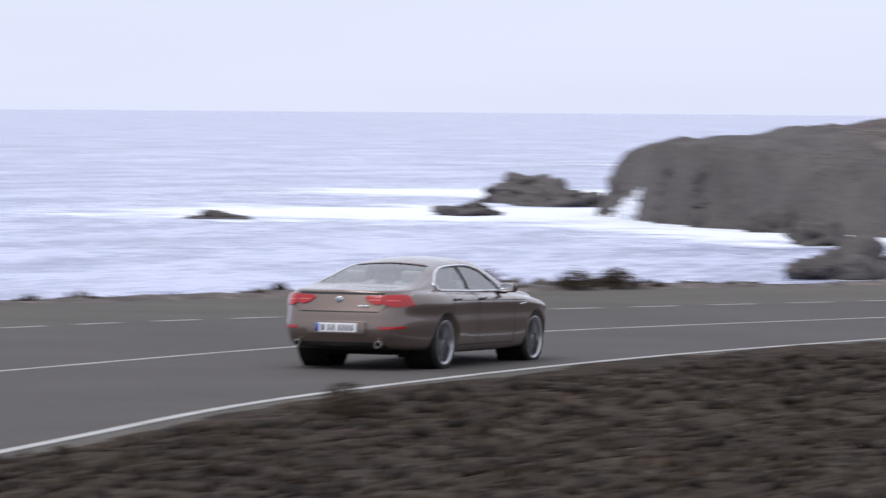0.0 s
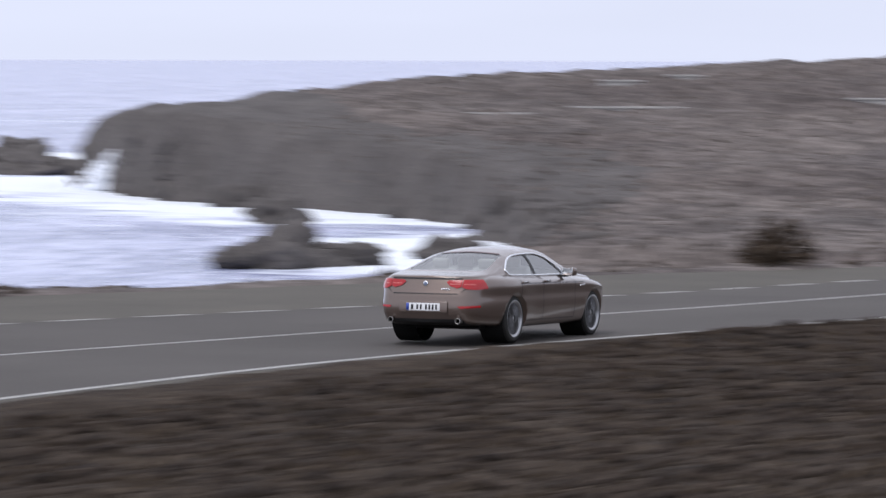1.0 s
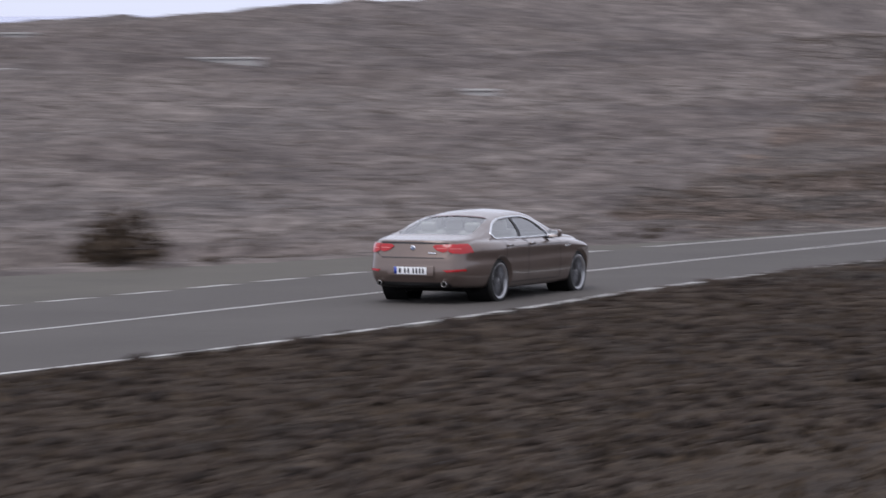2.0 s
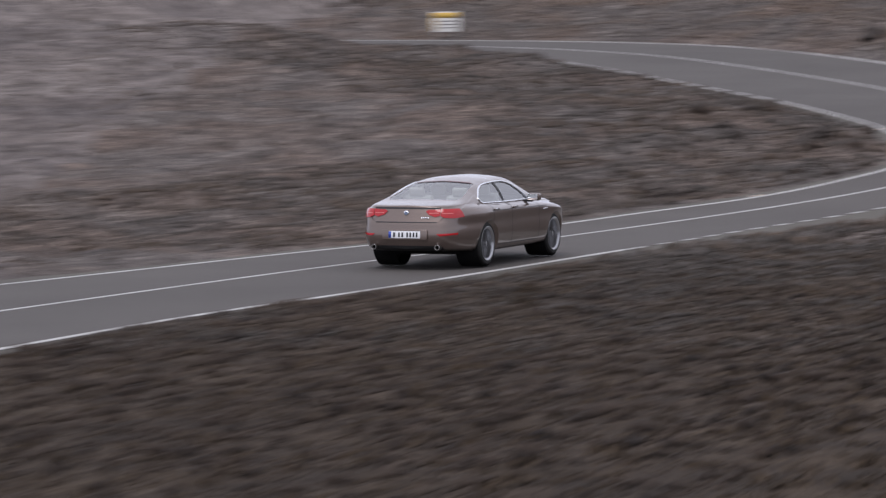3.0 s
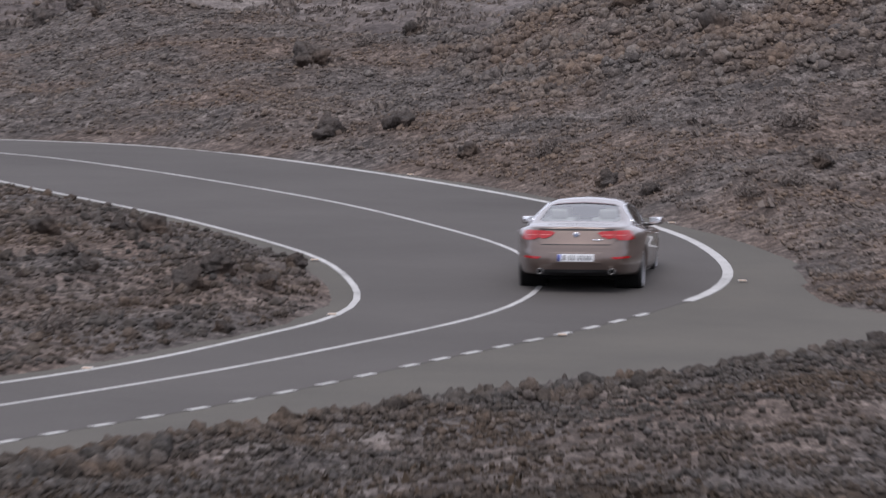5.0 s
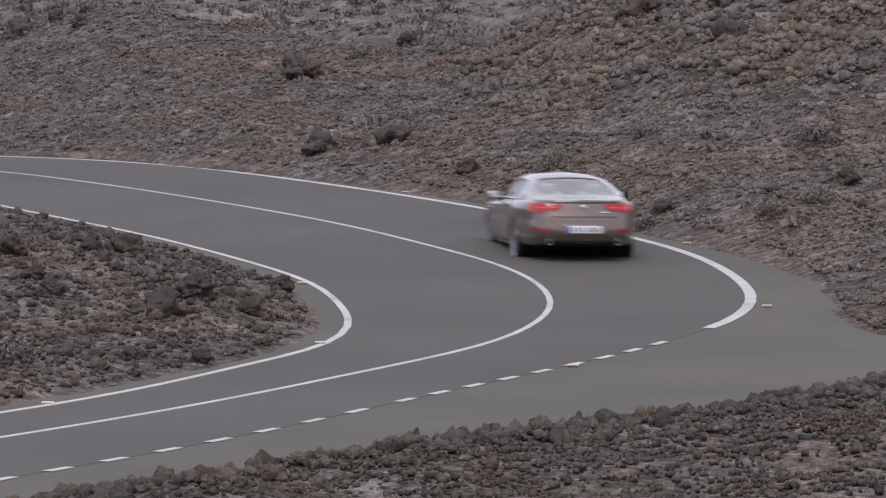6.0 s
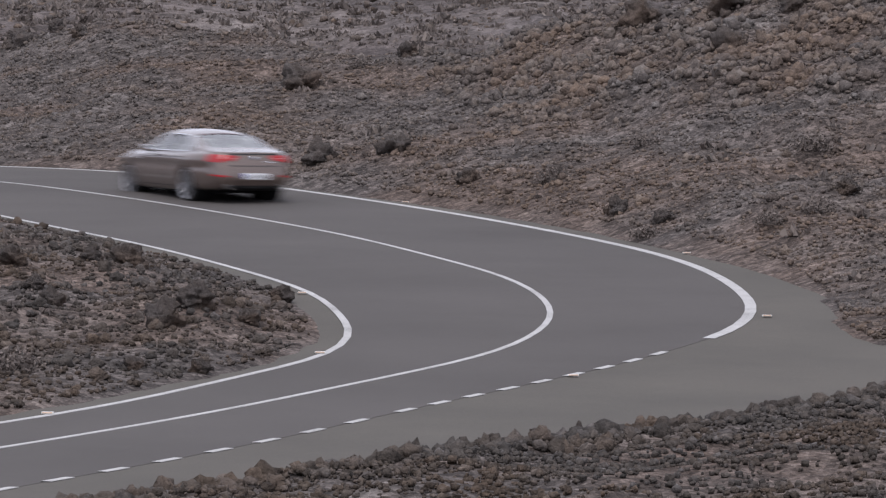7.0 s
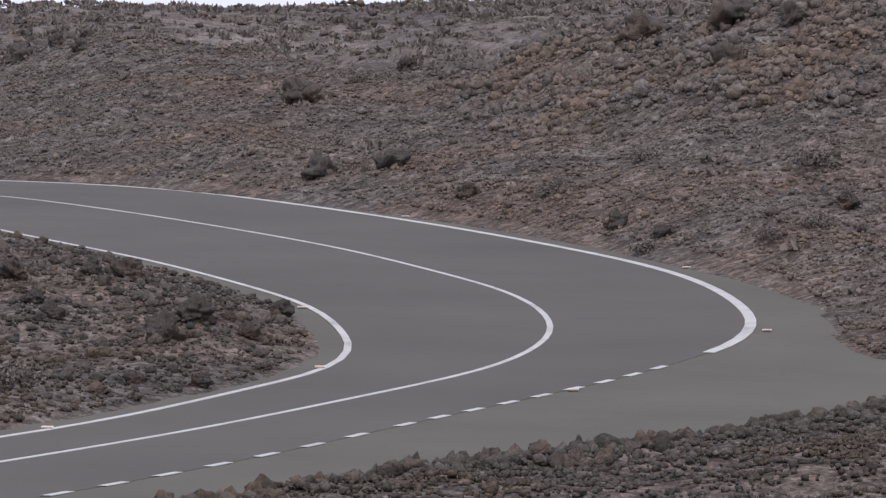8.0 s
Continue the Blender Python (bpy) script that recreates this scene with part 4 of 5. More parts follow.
    tyre_prof = [(0.255, -0.105), (0.300, -0.125), (0.325, -0.118), (0.338, -0.098), (0.342, -0.04), (0.342, 0.04), (0.338, 0.098), (0.325, 0.118), (0.300, 0.125), (0.255, 0.105)]
    rim_prof = [(0.240, -0.104), (0.262, -0.121), (0.282, -0.126), (0.262, -0.112), (0.250, -0.095), (0.238, -0.06), (0.225, 0.08)]
    for x in (0.0, 2.968):
        for s in (1, -1):
            wheel = new("wheel")
            wheel.parent = car
            part("tyre", bm_lathe([(r, o * s) for r, o in tyre_prof], 48), rubber, wheel, "black low-profile tyre")
            rim = bm_lathe([(r, -o * s) for r, o in rim_prof], 48)
            part("rim", rim, alloy, wheel, "grey alloy rim")
            for k in range(10):
                a = 2 * math.pi * k / 10
                for j in (-1, 1):
                    sp = bm_box(0.215, 0.022, 0.016, (0.155, s * 0.098, j * 0.020), 0.004, 1, pose(0, 0, 0, 0, 0, -s * 4) @ pose(0, 0, 0, 0, j * 3, 0))
                    part("spoke", sp, spoke_alloy, wheel, matrix=Matrix.Rotation(a, 4, "Y"), smooth=False)
            part("hub", bm_lathe([(0.0, s * 0.100), (0.035, s * 0.100), (0.055, s * 0.088), (0.058, s * 0.05)], 24), alloy, wheel)
            part("brake_disc", bm_lathe([(0.0, s * 0.03), (0.175, s * 0.03), (0.175, s * 0.01)], 32), material("brake_steel", (0.10, 0.10, 0.10), 0.5, metal=0.7), wheel)
            wheel.matrix_basis = pose(x, s * 0.775, 0.342)
            wheels.append(wheel)
    base.free()
    car.scale = (1.02, 1.0, 0.965)
    tagged(car, "bronze-brown metallic four-door coupe driving on the coast road", "car")
    return car, wheels


car, wheels = build_car()

# ---------------------------------------------------------------- rubble, scrub and boulders
rng = np.random.default_rng(7)
ICO = bmesh.new()
bmesh.ops.create_icosphere(ICO, subdivisions=1, radius=1.0)
ICO_V = np.array([v.co for v in ICO.verts])
ICO_F = np.array([[v.index for v in f.verts] for f in ICO.faces])
ICO.free()
CHIP_V = np.array([(a, b, c) for a in (-0.62, 0.62) for b in (-0.62, 0.62) for c in (-0.62, 0.62)])
CHIP_F = np.array([(0, 1, 3), (0, 3, 2), (4, 6, 7), (4, 7, 5), (0, 4, 5), (0, 5, 1), (2, 3, 7), (2, 7, 6), (0, 2, 6), (0, 6, 4), (1, 5, 7), (1, 7, 3)])


LUMP = bmesh.new()
bmesh.ops.create_icosphere(LUMP, subdivisions=2, radius=1.0)
LUMP_V = np.array([v.co for v in LUMP.verts])
LUMP_F = np.array([[v.index for v in f.verts] for f in LUMP.faces])
LUMP.free()


def sow(count, x0, x1, y0, y1, keep):
    """Random plan points in a rectangle for which keep(x, y, distance to the asphalt) holds."""
    x, y = rng.uniform(x0, x1, count), rng.uniform(y0, y1, count)
    poly = np.vstack([EDGE_L, EDGE_R[::-1]])
    p = np.stack([x, y], 1)
    d = near_on(np.vstack([poly, poly[:1]]), p)
    d[inside(poly, p)] *= -1
    k = keep(x, y, d) & (x > np.interp(y, COAST_Y, COAST_X) + 1.0)
    return x[k], y[k], d[k]


def stones(name, x, y, size, mat, label, category, flat=0.75, sink=0.35, chips=False, lumps=False):
    n = len(x)
    z = ground_z(x, y)
    V, F = (CHIP_V, CHIP_F) if chips else (LUMP_V, LUMP_F) if lumps else (ICO_V, ICO_F)
    k = len(V)
    v = V[None] * (1 + rng.uniform(-0.28, 0.28, (n, k, 1)))
    if lumps:
        v = v * (1 + rng.uniform(-0.3, 0.3, (n, k, 3)))
    if chips:
        v = V[None] * (1 + rng.uniform(-0.3, 0.3, (n, k, 3)))
        for i in (0, 1):
            t = rng.uniform(0, 6.283, (n, 1))
            p, q = v[..., i].copy(), v[..., 2].copy()
            v[..., i], v[..., 2] = p * np.cos(t) - q * np.sin(t), p * np.sin(t) + q * np.cos(t)
    v = v * size[:, None, None] * np.stack([rng.uniform(0.8, 1.2, n), rng.uniform(0.8, 1.2, n), rng.uniform(0.75, 1.15, n) * flat], 1)[:, None]
    a = rng.uniform(0, 6.283, n)
    c, s = np.cos(a)[:, None], np.sin(a)[:, None]
    v = np.stack([v[..., 0] * c - v[..., 1] * s + x[:, None], v[..., 0] * s + v[..., 1] * c + y[:, None], v[..., 2] + (z + size * (1 - 2 * sink) * flat)[:, None]], -1)
    f = F[None] + k * np.arange(n)[:, None, None]
    me = bpy.data.meshes.new(name)
    me.from_pydata(v.reshape(-1, 3).tolist(), [], f.reshape(-1, 3).tolist())
    me.materials.append(mat)
    me.polygons.foreach_set("use_smooth", [True] * len(me.polygons))
    me.update()
    return tagged(new(name, me), label, category, kind="stuff")


def tufts(name, x, y, size, mat, label, category, blades=14):
    """Low dry scrub: each clump a fan of small upright leaves and twigs."""
    n = len(x)
    z = ground_z(x, y)
    a = rng.uniform(0, 6.283, (n, blades))
    r = np.sqrt(rng.uniform(0, 1, (n, blades))) * 0.9
    h = (1 - 0.6 * r) * rng.uniform(0.5, 1.1, (n, blades))
    bx, by = np.cos(a) * r, np.sin(a) * r
    t = rng.uniform(0, 6.283, (n, blades))
    w = rng.uniform(0.14, 0.30, (n, blades))
    dx, dy = np.cos(t) * w, np.sin(t) * w
    ox, oy = rng.uniform(-0.3, 0.3, (n, blades)), rng.uniform(-0.3, 0.3, (n, blades))
    S = size[:, None]
    P = [(bx - dx, by - dy, 0 * h - 0.1), (bx + dx, by + dy, 0 * h - 0.1), (bx + ox + dx * 0.9, by + oy + dy * 0.9, h * 0.6), (bx + ox * 1.4, by + oy * 1.4, h)]
    v = np.stack([np.stack([px * S + x[:, None], py * S + y[:, None], pz * S * 0.8 + z[:, None]], -1) for px, py, pz in P], 2)
    m = n * blades
    i = 4 * np.arange(m)[:, None]
    f = np.concatenate([i + np.array([[0, 1, 2]]), i + np.array([[0, 2, 3]])])
    me = bpy.data.meshes.new(name)
    me.from_pydata(v.reshape(-1, 3).tolist(), [], f.tolist())
    me.materials.append(mat)
    me.update()
    return tagged(new(name, me), label, category, kind="stuff")


def power(n, lo, hi, k=2.6):
    return lo * (hi / lo) ** (rng.uniform(0, 1, n) ** k)


# rubble right of the road, where it comes nearest in the last view
x, y, d = sow(95000, 10, 40, 48, 94, lambda x, y, d: (d > 0.02) & (d < 9.5) & (x > np.interp(y, LINE_M[:, 1], LINE_M[:, 0])))
stones("lava_rubble", x, y, power(len(x), 0.016, 0.055, 1.7), basalt_mat, "dark brown lava rubble heaped along the paved edge", "rubble", 0.9, 0.2, True)
x, y, d = sow(60000, 14, 40, 64, 92, lambda x, y, d: (d > 0.0) & (d < 3.6) & (x > np.interp(y, LINE_M[:, 1], LINE_M[:, 0])))
stones("lava_rubble", x, y, power(len(x), 0.016, 0.06, 1.6), basalt_mat, "fine dark lava gravel at the edge of the paving", "rubble", 0.8, 0.3, True)
x, y, d = sow(8000, 4, 62, 160, 222, lambda x, y, d: y > 150)
stones("lava_rubble", x, y, power(len(x), 0.05, 0.2, 2.2), rubble_mat, "weathered stones on the far ridge", "rubble", 0.75, 0.35, True)
# larger lumps heaped along the edge of the paving
x, y, d = sow(22000, 16, 36, 66, 92, lambda x, y, d: (d > 0.05) & (d < 1.5) & (x > np.interp(y, LINE_M[:, 1], LINE_M[:, 0])))
stones("lava_rubble", x, y, power(len(x), 0.035, 0.12, 2.2), basalt_mat, "knobbly dark lava lumps heaped at the edge of the paving", "rubble", 0.95, 0.28, lumps=True)
# inside of the bend
x, y, d = sow(5000, 8, 26, 78, 122, lambda x, y, d: (d > 0.05) & (d < 8) & (x < np.interp(y, LINE_M[:, 1], LINE_M[:, 0])))
stones("lava_rubble", x, y, power(len(x), 0.035, 0.10, 2.0), basalt_mat, "rough lava lumps scattered inside the bend", "rubble", 0.9, 0.3, lumps=True)
x, y, d = sow(62000, 6, 25, 70, 126, lambda x, y, d: (d > 0.02) & (d < 9) & (x < np.interp(y, LINE_M[:, 1], LINE_M[:, 0])))
stones("lava_rubble", x, y, power(len(x), 0.016, 0.06, 1.9), basalt_mat, "loose grey-brown lava stones inside the bend", "rubble", 0.8, 0.28, True)
# slope outside the bend: coarse blocks on its broken eastern crest, finer stones below
x, y, d = sow(15000, 31, 48, 108, 142, lambda x, y, d: (y > np.interp(x, RIDGE_X, RIDGE_Y) - 14) & (y < np.interp(x, RIDGE_X, RIDGE_Y) + 3) & (x > 31.5))
stones("lava_rubble", x, y, power(len(x), 0.035, 0.15, 2.4), rubble_mat, "coarse lava blocks along the broken crest of the slope", "rubble", 0.95, 0.3, lumps=True)
x, y, d = sow(5200, 14, 48, 92, 156, lambda x, y, d: (d > 0.05) & (d < 26) & (y > 92) & (x > np.interp(y, LINE_M[:, 1], LINE_M[:, 0])))
stones("lava_rubble", x, y, power(len(x), 0.035, 0.10, 2.2), rubble_mat, "rounded lava lumps strewn over the slope above the bend", "rubble", 0.9, 0.32, lumps=True)
x, y, d = sow(105000, 14, 50, 90, 158, lambda x, y, d: (d > 0.02) & (d < 27) & (y > 90) & (x > np.interp(y, LINE_M[:, 1], LINE_M[:, 0])))
stones("lava_rubble", x, y, power(len(x), 0.02, 0.062, 1.9), rubble_mat, "reddish brown lava stones on the slope above the bend", "rubble", 0.85, 0.27, True)
# verges further back
x, y, d = sow(52000, -2, 22, -26, 60, lambda x, y, d: (d > 0.05) & (d < 11) & (x > np.interp(y, [-26, 0, 30, 58], [4, 1, 4, 12])))
stones("lava_rubble", x, y, power(len(x), 0.025, 0.11), verge_rubble_mat, "small dark stones among dry scrub on the verge", "rubble", 0.75, 0.35, True)
# dry scrub
x, y, d = sow(16000, 6, 60, 152, 206, lambda x, y, d: y > np.interp(x, RIDGE_X, RIDGE_Y) + 4)
tufts("dry_scrub", x, y, power(len(x), 0.10, 0.42, 2.2), shrub_mat, "grey-brown scrub over the far ridge", "scrub")
x, y, d = sow(33000, -2, 26, -30, 70, lambda x, y, d: (d > 0.15) & (d < 15) & (x > np.interp(y, [-30, 0, 30, 58, 70], [4, 1, 4, 12, 18])))
tufts("dry_scrub", x, y, power(len(x), 0.05, 0.17), verge_shrub_mat, "low brown dry scrub covering the roadside slope", "scrub", 8)
x, y, d = sow(15000, -30, 22, 52, 134, lambda x, y, d: (d > 0.3) & (x < np.interp(y, [48, 62, 82, 96, 112, 136], [0, 7, 19, 24, 21, 12])))
tufts("dry_scrub", x, y, power(len(x), 0.06, 0.22), shrub_mat, "sparse brown scrub on the inland slope", "scrub", 9)
x, y, d = sow(6000, 12, 60, 92, 235, lambda x, y, d: (d > 0.5) & (y > 92) & (x > np.interp(y, LINE_M[:, 1], LINE_M[:, 0])))
tufts("dry_scrub", x, y, power(len(x), 0.07, 0.3), shrub_mat, "scattered grey-brown scrub on the far slope", "scrub")
x, y, d = sow(4200, -22, 12, -10, 72, lambda x, y, d: (d > 0.1) & (d < 2.5) & (x < np.interp(y, [-10, 20, 40, 60, 72], [-14, -14, -8, 6, 13])))
tufts("dry_scrub", x, y, power(len(x), 0.06, 0.27), verge_shrub_mat, "dark scrub along the seaward road edge", "scrub")
# broken rock along the shore
x, y = rng.uniform(-0.6, 1.2, 1500), rng.uniform(78, 130, 1500)
x = x + np.interp(y, COAST_Y, COAST_X) - 0.6
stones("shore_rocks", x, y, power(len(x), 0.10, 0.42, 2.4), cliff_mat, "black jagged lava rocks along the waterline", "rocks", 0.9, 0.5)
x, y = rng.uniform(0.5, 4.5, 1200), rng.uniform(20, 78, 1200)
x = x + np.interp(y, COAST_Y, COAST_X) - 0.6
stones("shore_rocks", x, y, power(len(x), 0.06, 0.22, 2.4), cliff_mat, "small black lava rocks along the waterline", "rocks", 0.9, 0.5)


def boulder_mesh(seed, rough=0.5, detail=4):
    bm = bmesh.new()
    bmesh.ops.create_icosphere(bm, subdivisions=detail, radius=1.0)
    o = Vector((seed * 7.3, seed * 3.1, seed * 1.7))
    for v in bm.verts:
        n = v.co.normalized()
        k = 1 + rough * noise.noise(n * 1.3 + o) + rough * 0.6 * noise.noise(n * 3.1 + o) + rough * 0.4 * noise.noise(n * 8.0 + o)
        c = noise.cell(n * 1.6 + o)
        v.co = n * (k + 0.10 * (c - 0.5) + 0.10 * noise.noise(n * 17.0 + o))
    for f in bm.faces:
        f.smooth = True
    me = bpy.data.meshes.new("boulder")
    bm.to_mesh(me)
    bm.free()
    return me


BOULDERS = [boulder_mesh(k) for k in range(6)]
for me in BOULDERS:
    me.materials.append(rubble_mat)
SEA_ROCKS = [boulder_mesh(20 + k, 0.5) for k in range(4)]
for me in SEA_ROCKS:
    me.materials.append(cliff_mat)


def boulder(x, y, sx, sy, sz, k, label="weathered grey-brown lava boulder lying on the rubble", sink=0.3):
    ob = new("boulder", BOULDERS[k % 6])
    ob.matrix_basis = pose(x, y, float(ground_z(x, y)[0]) + sz * (1 - 2 * sink), 0, 0, k * 67) @ Matrix.Diagonal((sx, sy, sz, 1))
    return tagged(ob, label, "boulder", group="boulders in the rubble")


for k, (x, y, sx, sy, sz) in enumerate([
        (22.97, 101.03, 0.26, 0.23, 0.21),
        (23.04, 92.62, 0.28, 0.25, 0.23),
        (23.50, 93.94, 0.25, 0.22, 0.20),
        (22.36, 100.00, 0.16, 0.15, 0.13),
        (24.96, 98.05, 0.17, 0.16, 0.14),
        (24.19, 93.75, 0.16, 0.14, 0.13),
        (21.22, 99.28, 0.23, 0.20, 0.18),
        (21.65, 94.17, 0.19, 0.17, 0.15),
        (21.45, 95.23, 0.15, 0.14, 0.12),
        (26.12, 79.77, 0.15, 0.13, 0.12),
        (25.51, 79.10, 0.12, 0.11, 0.10),
        (31.30, 85.44, 0.21, 0.19, 0.17),
        (29.01, 83.13, 0.15, 0.14, 0.12),
        (26.56, 80.19, 0.12, 0.11, 0.10),
        (27.49, 81.34, 0.08, 0.07, 0.07),
        (23.28, 88.98, 0.13, 0.12, 0.10),
        (22.52, 89.19, 0.14, 0.13, 0.11),
        (28.49, 138.70, 0.45, 0.40, 0.36),
        (29.19, 124.48, 0.30, 0.27, 0.24),
        (27.80, 125.36, 0.35, 0.31, 0.28),
        (37.34, 132.11, 0.55, 0.50, 0.53),
        (35.99, 135.69, 0.46, 0.42, 0.37),
        (36.58, 128.14, 0.35, 0.32, 0.35),
        (38.21, 129.82, 0.29, 0.26, 0.28),
        (32.20, 109.86, 0.18, 0.16, 0.14),
        (31.75, 111.91, 0.22, 0.20, 0.18),
        (35.09, 108.57, 0.20, 0.18, 0.16),
        (30.07, 119.10, 0.22, 0.20, 0.17),
        (31.19, 140.86, 0.27, 0.24, 0.22),
        (24.10, 180.84, 0.29, 0.26, 0.23),
        (22.33, 153.87, 0.37, 0.33, 0.30),
        (23.87, 151.28, 0.23, 0.21, 0.18),]):
    boulder(x, y, sx, sy, sz, k)


def shrub_mesh(seed):
    """A rounded dry bush: bent twigs from the root and many small leaf clumps with gaps."""
    r = np.random.default_rng(seed)
    twigs, crown = bmesh.new(), bmesh.new()
    for k in range(16):
        a, u = r.uniform(0, 6.283), r.uniform(0.15, 1.0)
        tip = Vector((math.cos(a) * u, math.sin(a) * u, 0.25 + 0.75 * math.sqrt(max(0, 1 - u * u)) * r.uniform(0.7, 1.05)))
        p = [Vector((0, 0, -0.1)), tip * 0.5 + Vector((0, 0, 0.08)), tip]
        rings = []
        for i, q in enumerate(p):
            w = (0.03, 0.02, 0.008)[i]
            rings.append([twigs.verts.new(q + Vector((math.cos(t) * w, math.sin(t) * w, 0))) for t in (0, 2.1, 4.2)])
        for A, B in zip(rings[:-1], rings[1:]):
            for i in range(3):
                twigs.faces.new((A[i], A[(i + 1) % 3], B[(i + 1) % 3], B[i]))
    for k in range(620):
        a, u = r.uniform(0, 6.283), math.sqrt(r.uniform(0, 1))
        q = Vector((math.cos(a) * u, math.sin(a) * u, r.uniform(0.1, 1.0) * math.sqrt(max(0.02, 1 - u * u * 0.9))))
        q *= r.uniform(0.75, 1.12)
        e = Vector(r.normal(0, 1, 3)).normalized() * r.uniform(0.06, 0.13)
        g = Vector(r.normal(0, 1, 3)).normalized() * r.uniform(0.04, 0.09)
        crown.faces.new([crown.verts.new(q - e), crown.verts.new(q + g), crown.verts.new(q + e), crown.verts.new(q - g)])
    out = []
    for bm, nm in ((twigs, "stem"), (crown, "crown")):
        me = bpy.data.meshes.new(nm)
        bm.to_mesh(me)
        bm.free()
        me.materials.append(shrub_mat)
        out.append(me)
    return out


SHRUBS = [shrub_mesh(k) for k in range(4)]
DARK_SHRUBS = [shrub_mesh(k) for k in range(4)]
for pair in DARK_SHRUBS:
    for me in pair:
        me.materials[0] = verge_shrub_mat


def shrub(x, y, w, h, k, label="dark dry bush growing at the roadside"):
    ob = new("shrub")
    ob.matrix_basis = pose(x, y, float(ground_z(x, y)[0]) - 0.02, 0, 0, k * 51) @ Matrix.Diagonal((w, w, h, 1))
    for me in (DARK_SHRUBS if k < 8 else SHRUBS)[k % 4]:
        new(me.name.split(".")[0], me).parent = ob
    return tagged(ob, label, "bush", group="bushes")


for k, (x, y, w, h) in enumerate([
        (2.80, -10.46, 0.27, 0.33),
        (16.14, 57.79, 0.20, 0.23),
        (16.04, 56.88, 0.19, 0.22),
        (18.85, 69.90, 0.21, 0.24),
        (-0.42, 52.57, 0.84, 0.99),
        (-12.63, 32.17, 0.41, 0.43),
        (-11.52, 34.20, 0.44, 0.40),
        (-11.04, 35.18, 0.47, 0.42),
        (16.81, 81.16, 0.54, 0.35),
        (16.39, 79.82, 0.51, 0.39),
        (19.32, 84.37, 0.68, 0.35),
        (35.56, 113.83, 0.39, 0.35),
        (31.42, 117.26, 0.36, 0.33),
        (33.43, 106.75, 0.28, 0.26),
        (34.32, 107.04, 0.29, 0.26),
        (33.32, 118.80, 0.29, 0.23),
        (21.06, 87.88, 0.32, 0.33),
        (30.13, 140.96, 0.32, 0.25),
        (31.81, 109.01, 0.30, 0.23),]):
    shrub(x, y, w, h, k)


# rocks standing in the surf
for k, (x, y, sx, sy, sz, lab) in enumerate([
        (-51.5, 140, 2.0, 1.5, 0.75, "black jagged rock in the surf off the headland"), (-54.5, 146, 2.4, 1.6, 0.85, "black jagged rock in the surf off the headland"),
        (-58.5, 153, 2.0, 1.5, 0.55, "black jagged rock in the surf off the headland"), (-67, 176, 2.0, 1.4, 0.7, "low black rock awash in the sea"),
        (-48.8, 122, 1.5, 1.0, 0.42, "low black rock awash in the surf"), (-53.9, 109, 1.1, 0.7, 0.26, "low black rock awash in the surf"),
        (-29.5, 102, 1.1, 0.9, 0.75, "dark rock close under the headland"), (-24.5, 92, 1.3, 0.9, 0.6, "dark rock close under the headland")]):
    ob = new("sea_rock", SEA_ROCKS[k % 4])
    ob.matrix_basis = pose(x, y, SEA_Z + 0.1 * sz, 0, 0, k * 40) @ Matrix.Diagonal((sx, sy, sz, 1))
    tagged(ob, lab, "rock", group="rocks in the surf")
for k, (x, y, s, h) in enumerate([(-14.9, 64.0, 1.3, 0.82), (-13.6, 65.0, 1.0, 0.5), (-12.2, 69.0, 0.9, 0.45), (-15.6, 63.2, 0.8, 0.42)]):
    ob = new("shore_boulder", SEA_ROCKS[(k + 1) % 4])
    ob.matrix_basis = pose(x, y, max(float(ground_z(x, y)[0]), SEA_Z) + 0.15 * h, 0, 0, k * 80) @ Matrix.Diagonal((s, s * 0.9, h, 1))
    tagged(ob, "large dark lava boulder on the shore below the road", "boulder", group="boulders on the shore")

# spray thrown up where the swell meets the headland: a burst of white drops, rising and sinking
spray_mat = material("sea_spray", (0.92, 0.95, 1.0), 0.8)


def build_spray(x, y, w, h, count, seed):
    r = np.random.default_rng(seed)
    u = r.normal(0, 0.45, count)
    t = r.uniform(0, 1, count) ** 1.4
    px, py, pz = u * w * (1 - 0.4 * t), r.normal(0, 0.3, count) * w, t * h * (1 - 0.5 * np.abs(u))
    s = r.uniform(0.05, 0.17, count) * (1.1 - 0.6 * t)
    v = (ICO_V[None] * s[:, None, None] + np.stack([px, py, pz], 1)[:, None]).reshape(-1, 3)
    f = (ICO_F[None] + 12 * np.arange(count)[:, None, None]).reshape(-1, 3)
    me = bpy.data.meshes.new("spray")
    me.from_pydata(v.tolist(), [], f.tolist())
    me.materials.append(spray_mat)
    ob = new("spray", me)
    ob.location = (x, y, SEA_Z)
    return tagged(ob, "white burst of spray where a wave breaks on the rocks", "spray", kind="stuff")


sprays = [build_spray(-40.6, 120.5, 1.5, 1.5, 900, 3), build_spray(-33.5, 113, 1.3, 0.8, 500, 4)]

# ---------------------------------------------------------------- road studs, sign, pale streaks
stud_white = material("stud_white", (0.75, 0.73, 0.68), 0.5)
stud_amber = material("stud_amber", (0.72, 0.52, 0.38), 0.35)


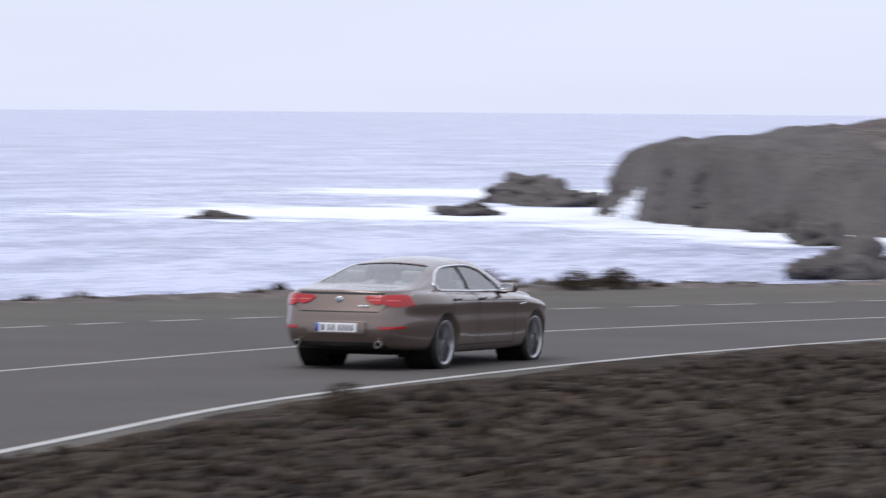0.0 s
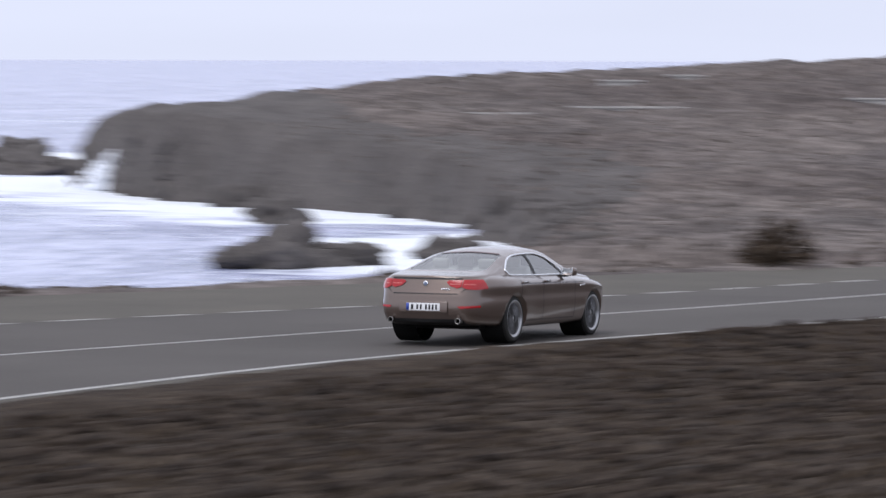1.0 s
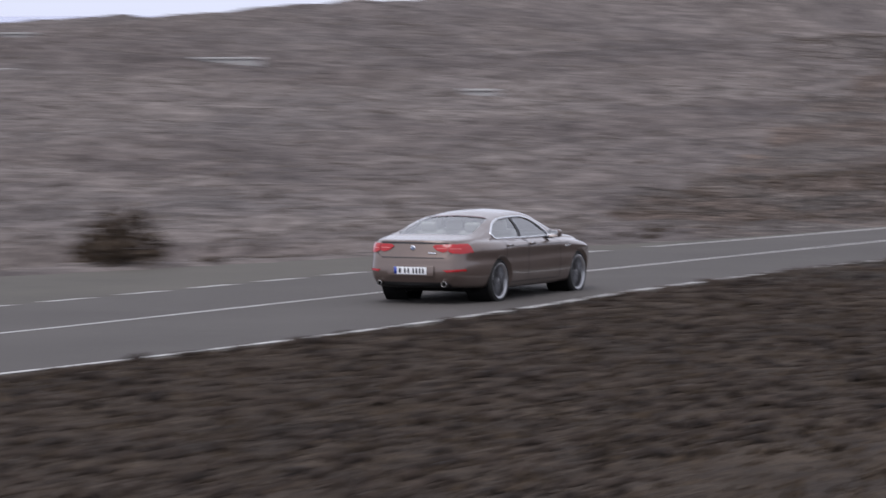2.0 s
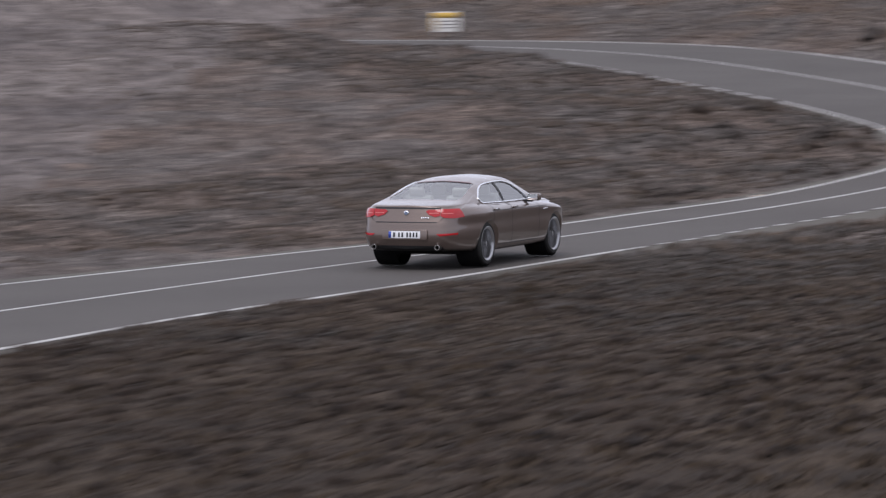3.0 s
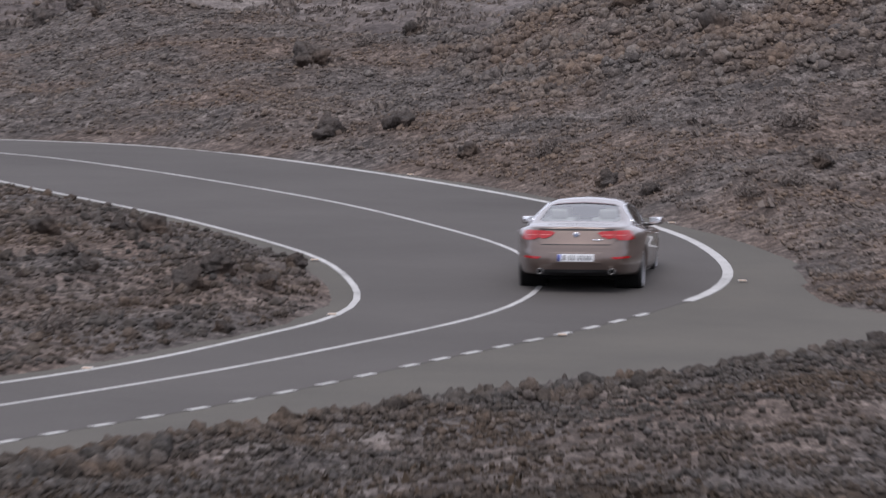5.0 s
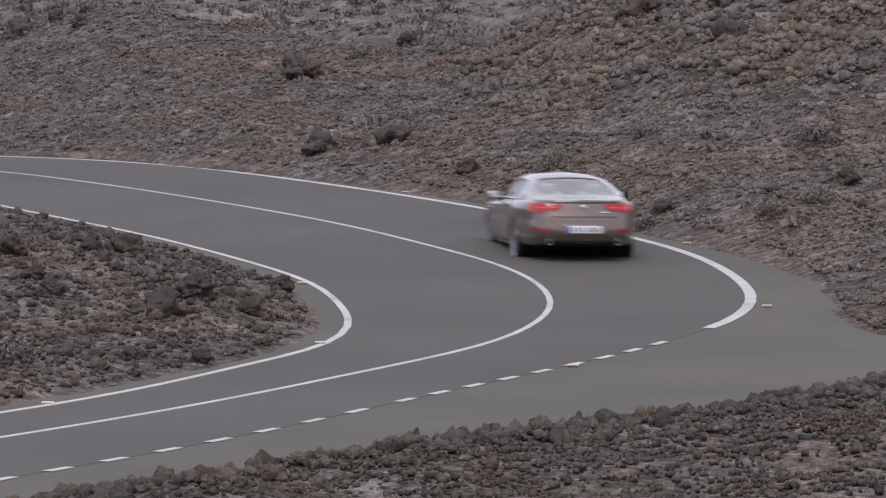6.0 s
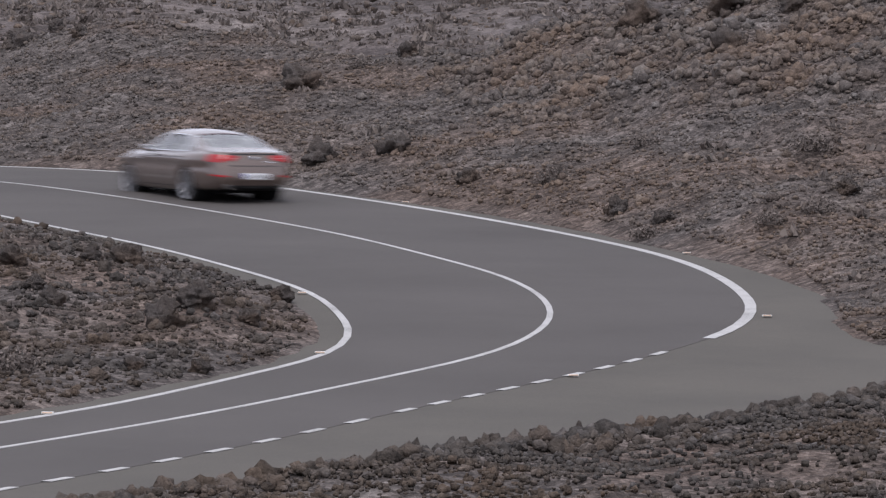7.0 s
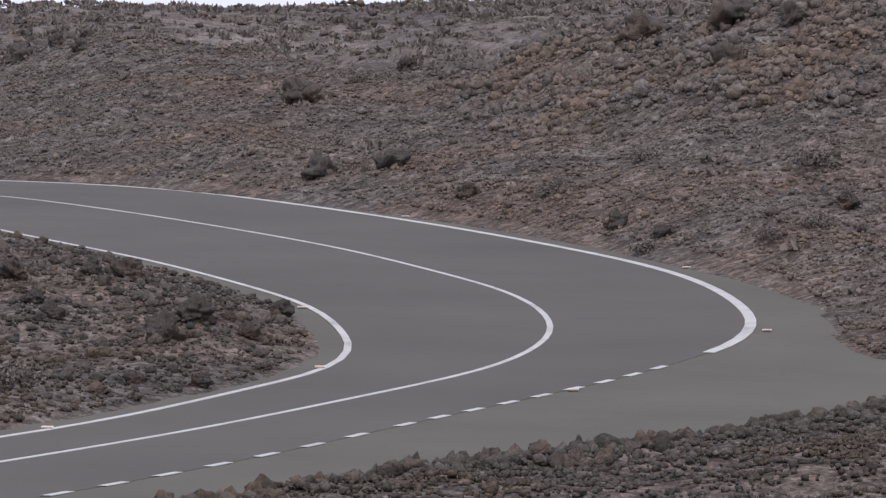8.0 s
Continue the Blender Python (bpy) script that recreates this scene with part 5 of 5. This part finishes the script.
def road_stud(x, y, h):
    ob = new("road_stud")
    ob.matrix_basis = pose(x, y, float(road_z(y)) + 0.012, 0, 0, h)
    part("base", bm_box(0.13, 0.10, 0.022, (0, 0, 0.010), 0.006), stud_white, ob)
    part("reflector", bm_box(0.11, 0.012, 0.014, (0, -0.047, 0.014), 0.002), stud_amber, ob, "amber reflector face")
    return tagged(ob, "small white and amber reflective stud on the asphalt", "road stud", group="road studs along the bend")


for x, y, h in [(32.04, 106.36, -7), (31.43, 96.12, -7), (28.84, 118.72, -7), (25.33, 99.26, -7), (24.92, 91.51, -7), (27.73, 88.87, -7), (22.31, 110.45, -7), (21.36, 84.70, -7)]:
    road_stud(x, y, h)


sign_yellow = grain(material("sign_yellow", (0.62, 0.40, 0.07), 0.5), [(0.35, (0.52, 0.33, 0.06)), (0.65, (0.66, 0.43, 0.09))], (2, 20), 0.0)
sign_white = grain(material("sign_white", (0.7, 0.69, 0.66), 0.5), [(0.35, (0.60, 0.59, 0.56)), (0.65, (0.72, 0.71, 0.68))], (2, 20), 0.0)
post_grey = material("galvanised_post", (0.35, 0.35, 0.36), 0.5, metal=0.6)
streak_mat = grain(material("streak_pale_grey", (0.4, 0.39, 0.38), 0.9), [(0.3, (0.30, 0.29, 0.28)), (0.7, (0.46, 0.45, 0.44))], (0.8, 9), 0.4, 12, 0.02)


def build_sign(x, y, z, h):
    ob = new("road_sign")
    g = float(ground_z(x, y)[0])
    ob.matrix_basis = pose(x, y, g, 0, 0, h)
    up = z - g
    for s in (-0.3, 0.3):
        part("post", bm_tube([(s, 0.03, -0.1), (s, 0.03, up + 0.3)], 0.03, 8), post_grey, ob, "grey metal post")
    board = part("board", bm_box(0.80, 0.03, 0.62, (0, 0, up), 0.01), sign_white, ob, "white sign board")
    part("header", bm_box(0.76, 0.008, 0.16, (0, -0.019, up + 0.20)), sign_yellow, board, "yellow header band")
    part("header", bm_box(0.07, 0.008, 0.40, (-0.345, -0.019, up - 0.09)), sign_yellow, board)
    for k in range(3):
        part("text_bar", bm_box(0.50 - 0.08 * k, 0.008, 0.035, (0.05, -0.019, up + 0.02 - 0.10 * k)), dark_trim, board)
    return tagged(ob, "yellow and white road sign on two posts beyond the bend", "road sign")


def pale_streak(x, y, length, height, h):
    ob = new("streak_block")
    ob.matrix_basis = pose(x, y, float(ground_z(x, y)[0]) - 0.1, 0, 0, h)
    part("wall", bm_box(length, 0.35, height + 0.1, (0, 0, height / 2), 0.02), streak_mat, ob)
    part("coping", bm_box(length + 0.08, 0.43, 0.07, (0, 0, height + 0.08), 0.015), streak_mat, ob)
    return tagged(ob, "low pale block added for a streak on the hillside", "wall", group="walls on the hillside")


build_sign(15.62, 134.36, 2.68, -4)
# blocks added for pale hillside streaks of unclear make
pale_streak(-22.13, 124.30, 1.47, 0.16, 12)
pale_streak(-19.98, 125.62, 1.28, 0.16, 12)
pale_streak(-11.89, 121.41, 2.13, 0.16, 12)
pale_streak(-1.93, 108.97, 0.99, 0.16, 12)
# these two long, low ones stand in for a distant pale road line
pale_streak(-23.45, 114.77, 4.15, 0.04, 12)
pale_streak(-19.85, 115.91, 4.16, 0.04, 12)



# ---------------------------------------------------------------- what moves
CAR_ROWS = [  # seconds, x, y, height, heading, nose up
    (0.0, -2.20, 2.11, -0.299, 90.26, -1.25),
    (0.5, -1.51, 12.10, -0.408, 87.78, -1.39),
    (1.0, 1.04, 24.47, -0.540, 83.10, -1.23),
    (1.5, 3.47, 34.52, -0.686, 78.49, -1.00),
    (2.8, 12.95, 60.92, -0.762, 68.93, 0.03),
    (3.0, 14.88, 65.65, -0.747, 68.37, 0.07),
    (3.5, 19.33, 75.88, -0.766, 67.71, 0.43),
    (4.0, 23.73, 84.28, -0.570, 69.90, 0.87),
    (4.5, 26.87, 90.05, -0.349, 73.22, 0.68),
    (5.8, 30.27, 102.69, 0.478, 87.29, 0.52),
    (6.0, 29.86, 103.96, 0.525, 90.29, 0.71),
    (6.5, 28.53, 111.40, 0.941, 95.60, 1.64),
    (7.0, 25.64, 119.38, 1.406, 107.76, 1.47),
    (7.5, 21.19, 125.79, 1.749, 124.51, 1.76),
    (8.0, 15.18, 130.48, 1.981, 143.66, 1.10),
]



def motions():
    for k, sp in enumerate(sprays):
        at = sp.location.copy()
        walk(sp, [(t / 2, pose(at.x, at.y, at.z - 0.25 + 0.3 * math.sin(1.1 * t / 2 + k * 1.5))) for t in range(17)])
    walk(car, [(t, pose(x, y, z, 0, -p, h)) for t, x, y, z, h, p in CAR_ROWS])
    n = int(8.0 * FPS)
    for w in wheels:
        x, y, z = w.matrix_basis.translation
        walk(w, [(k / FPS, pose(x, y, z) @ Matrix.Rotation(radians(64.0 * k), 4, "Y")) for k in range(n + 1)])


motions()
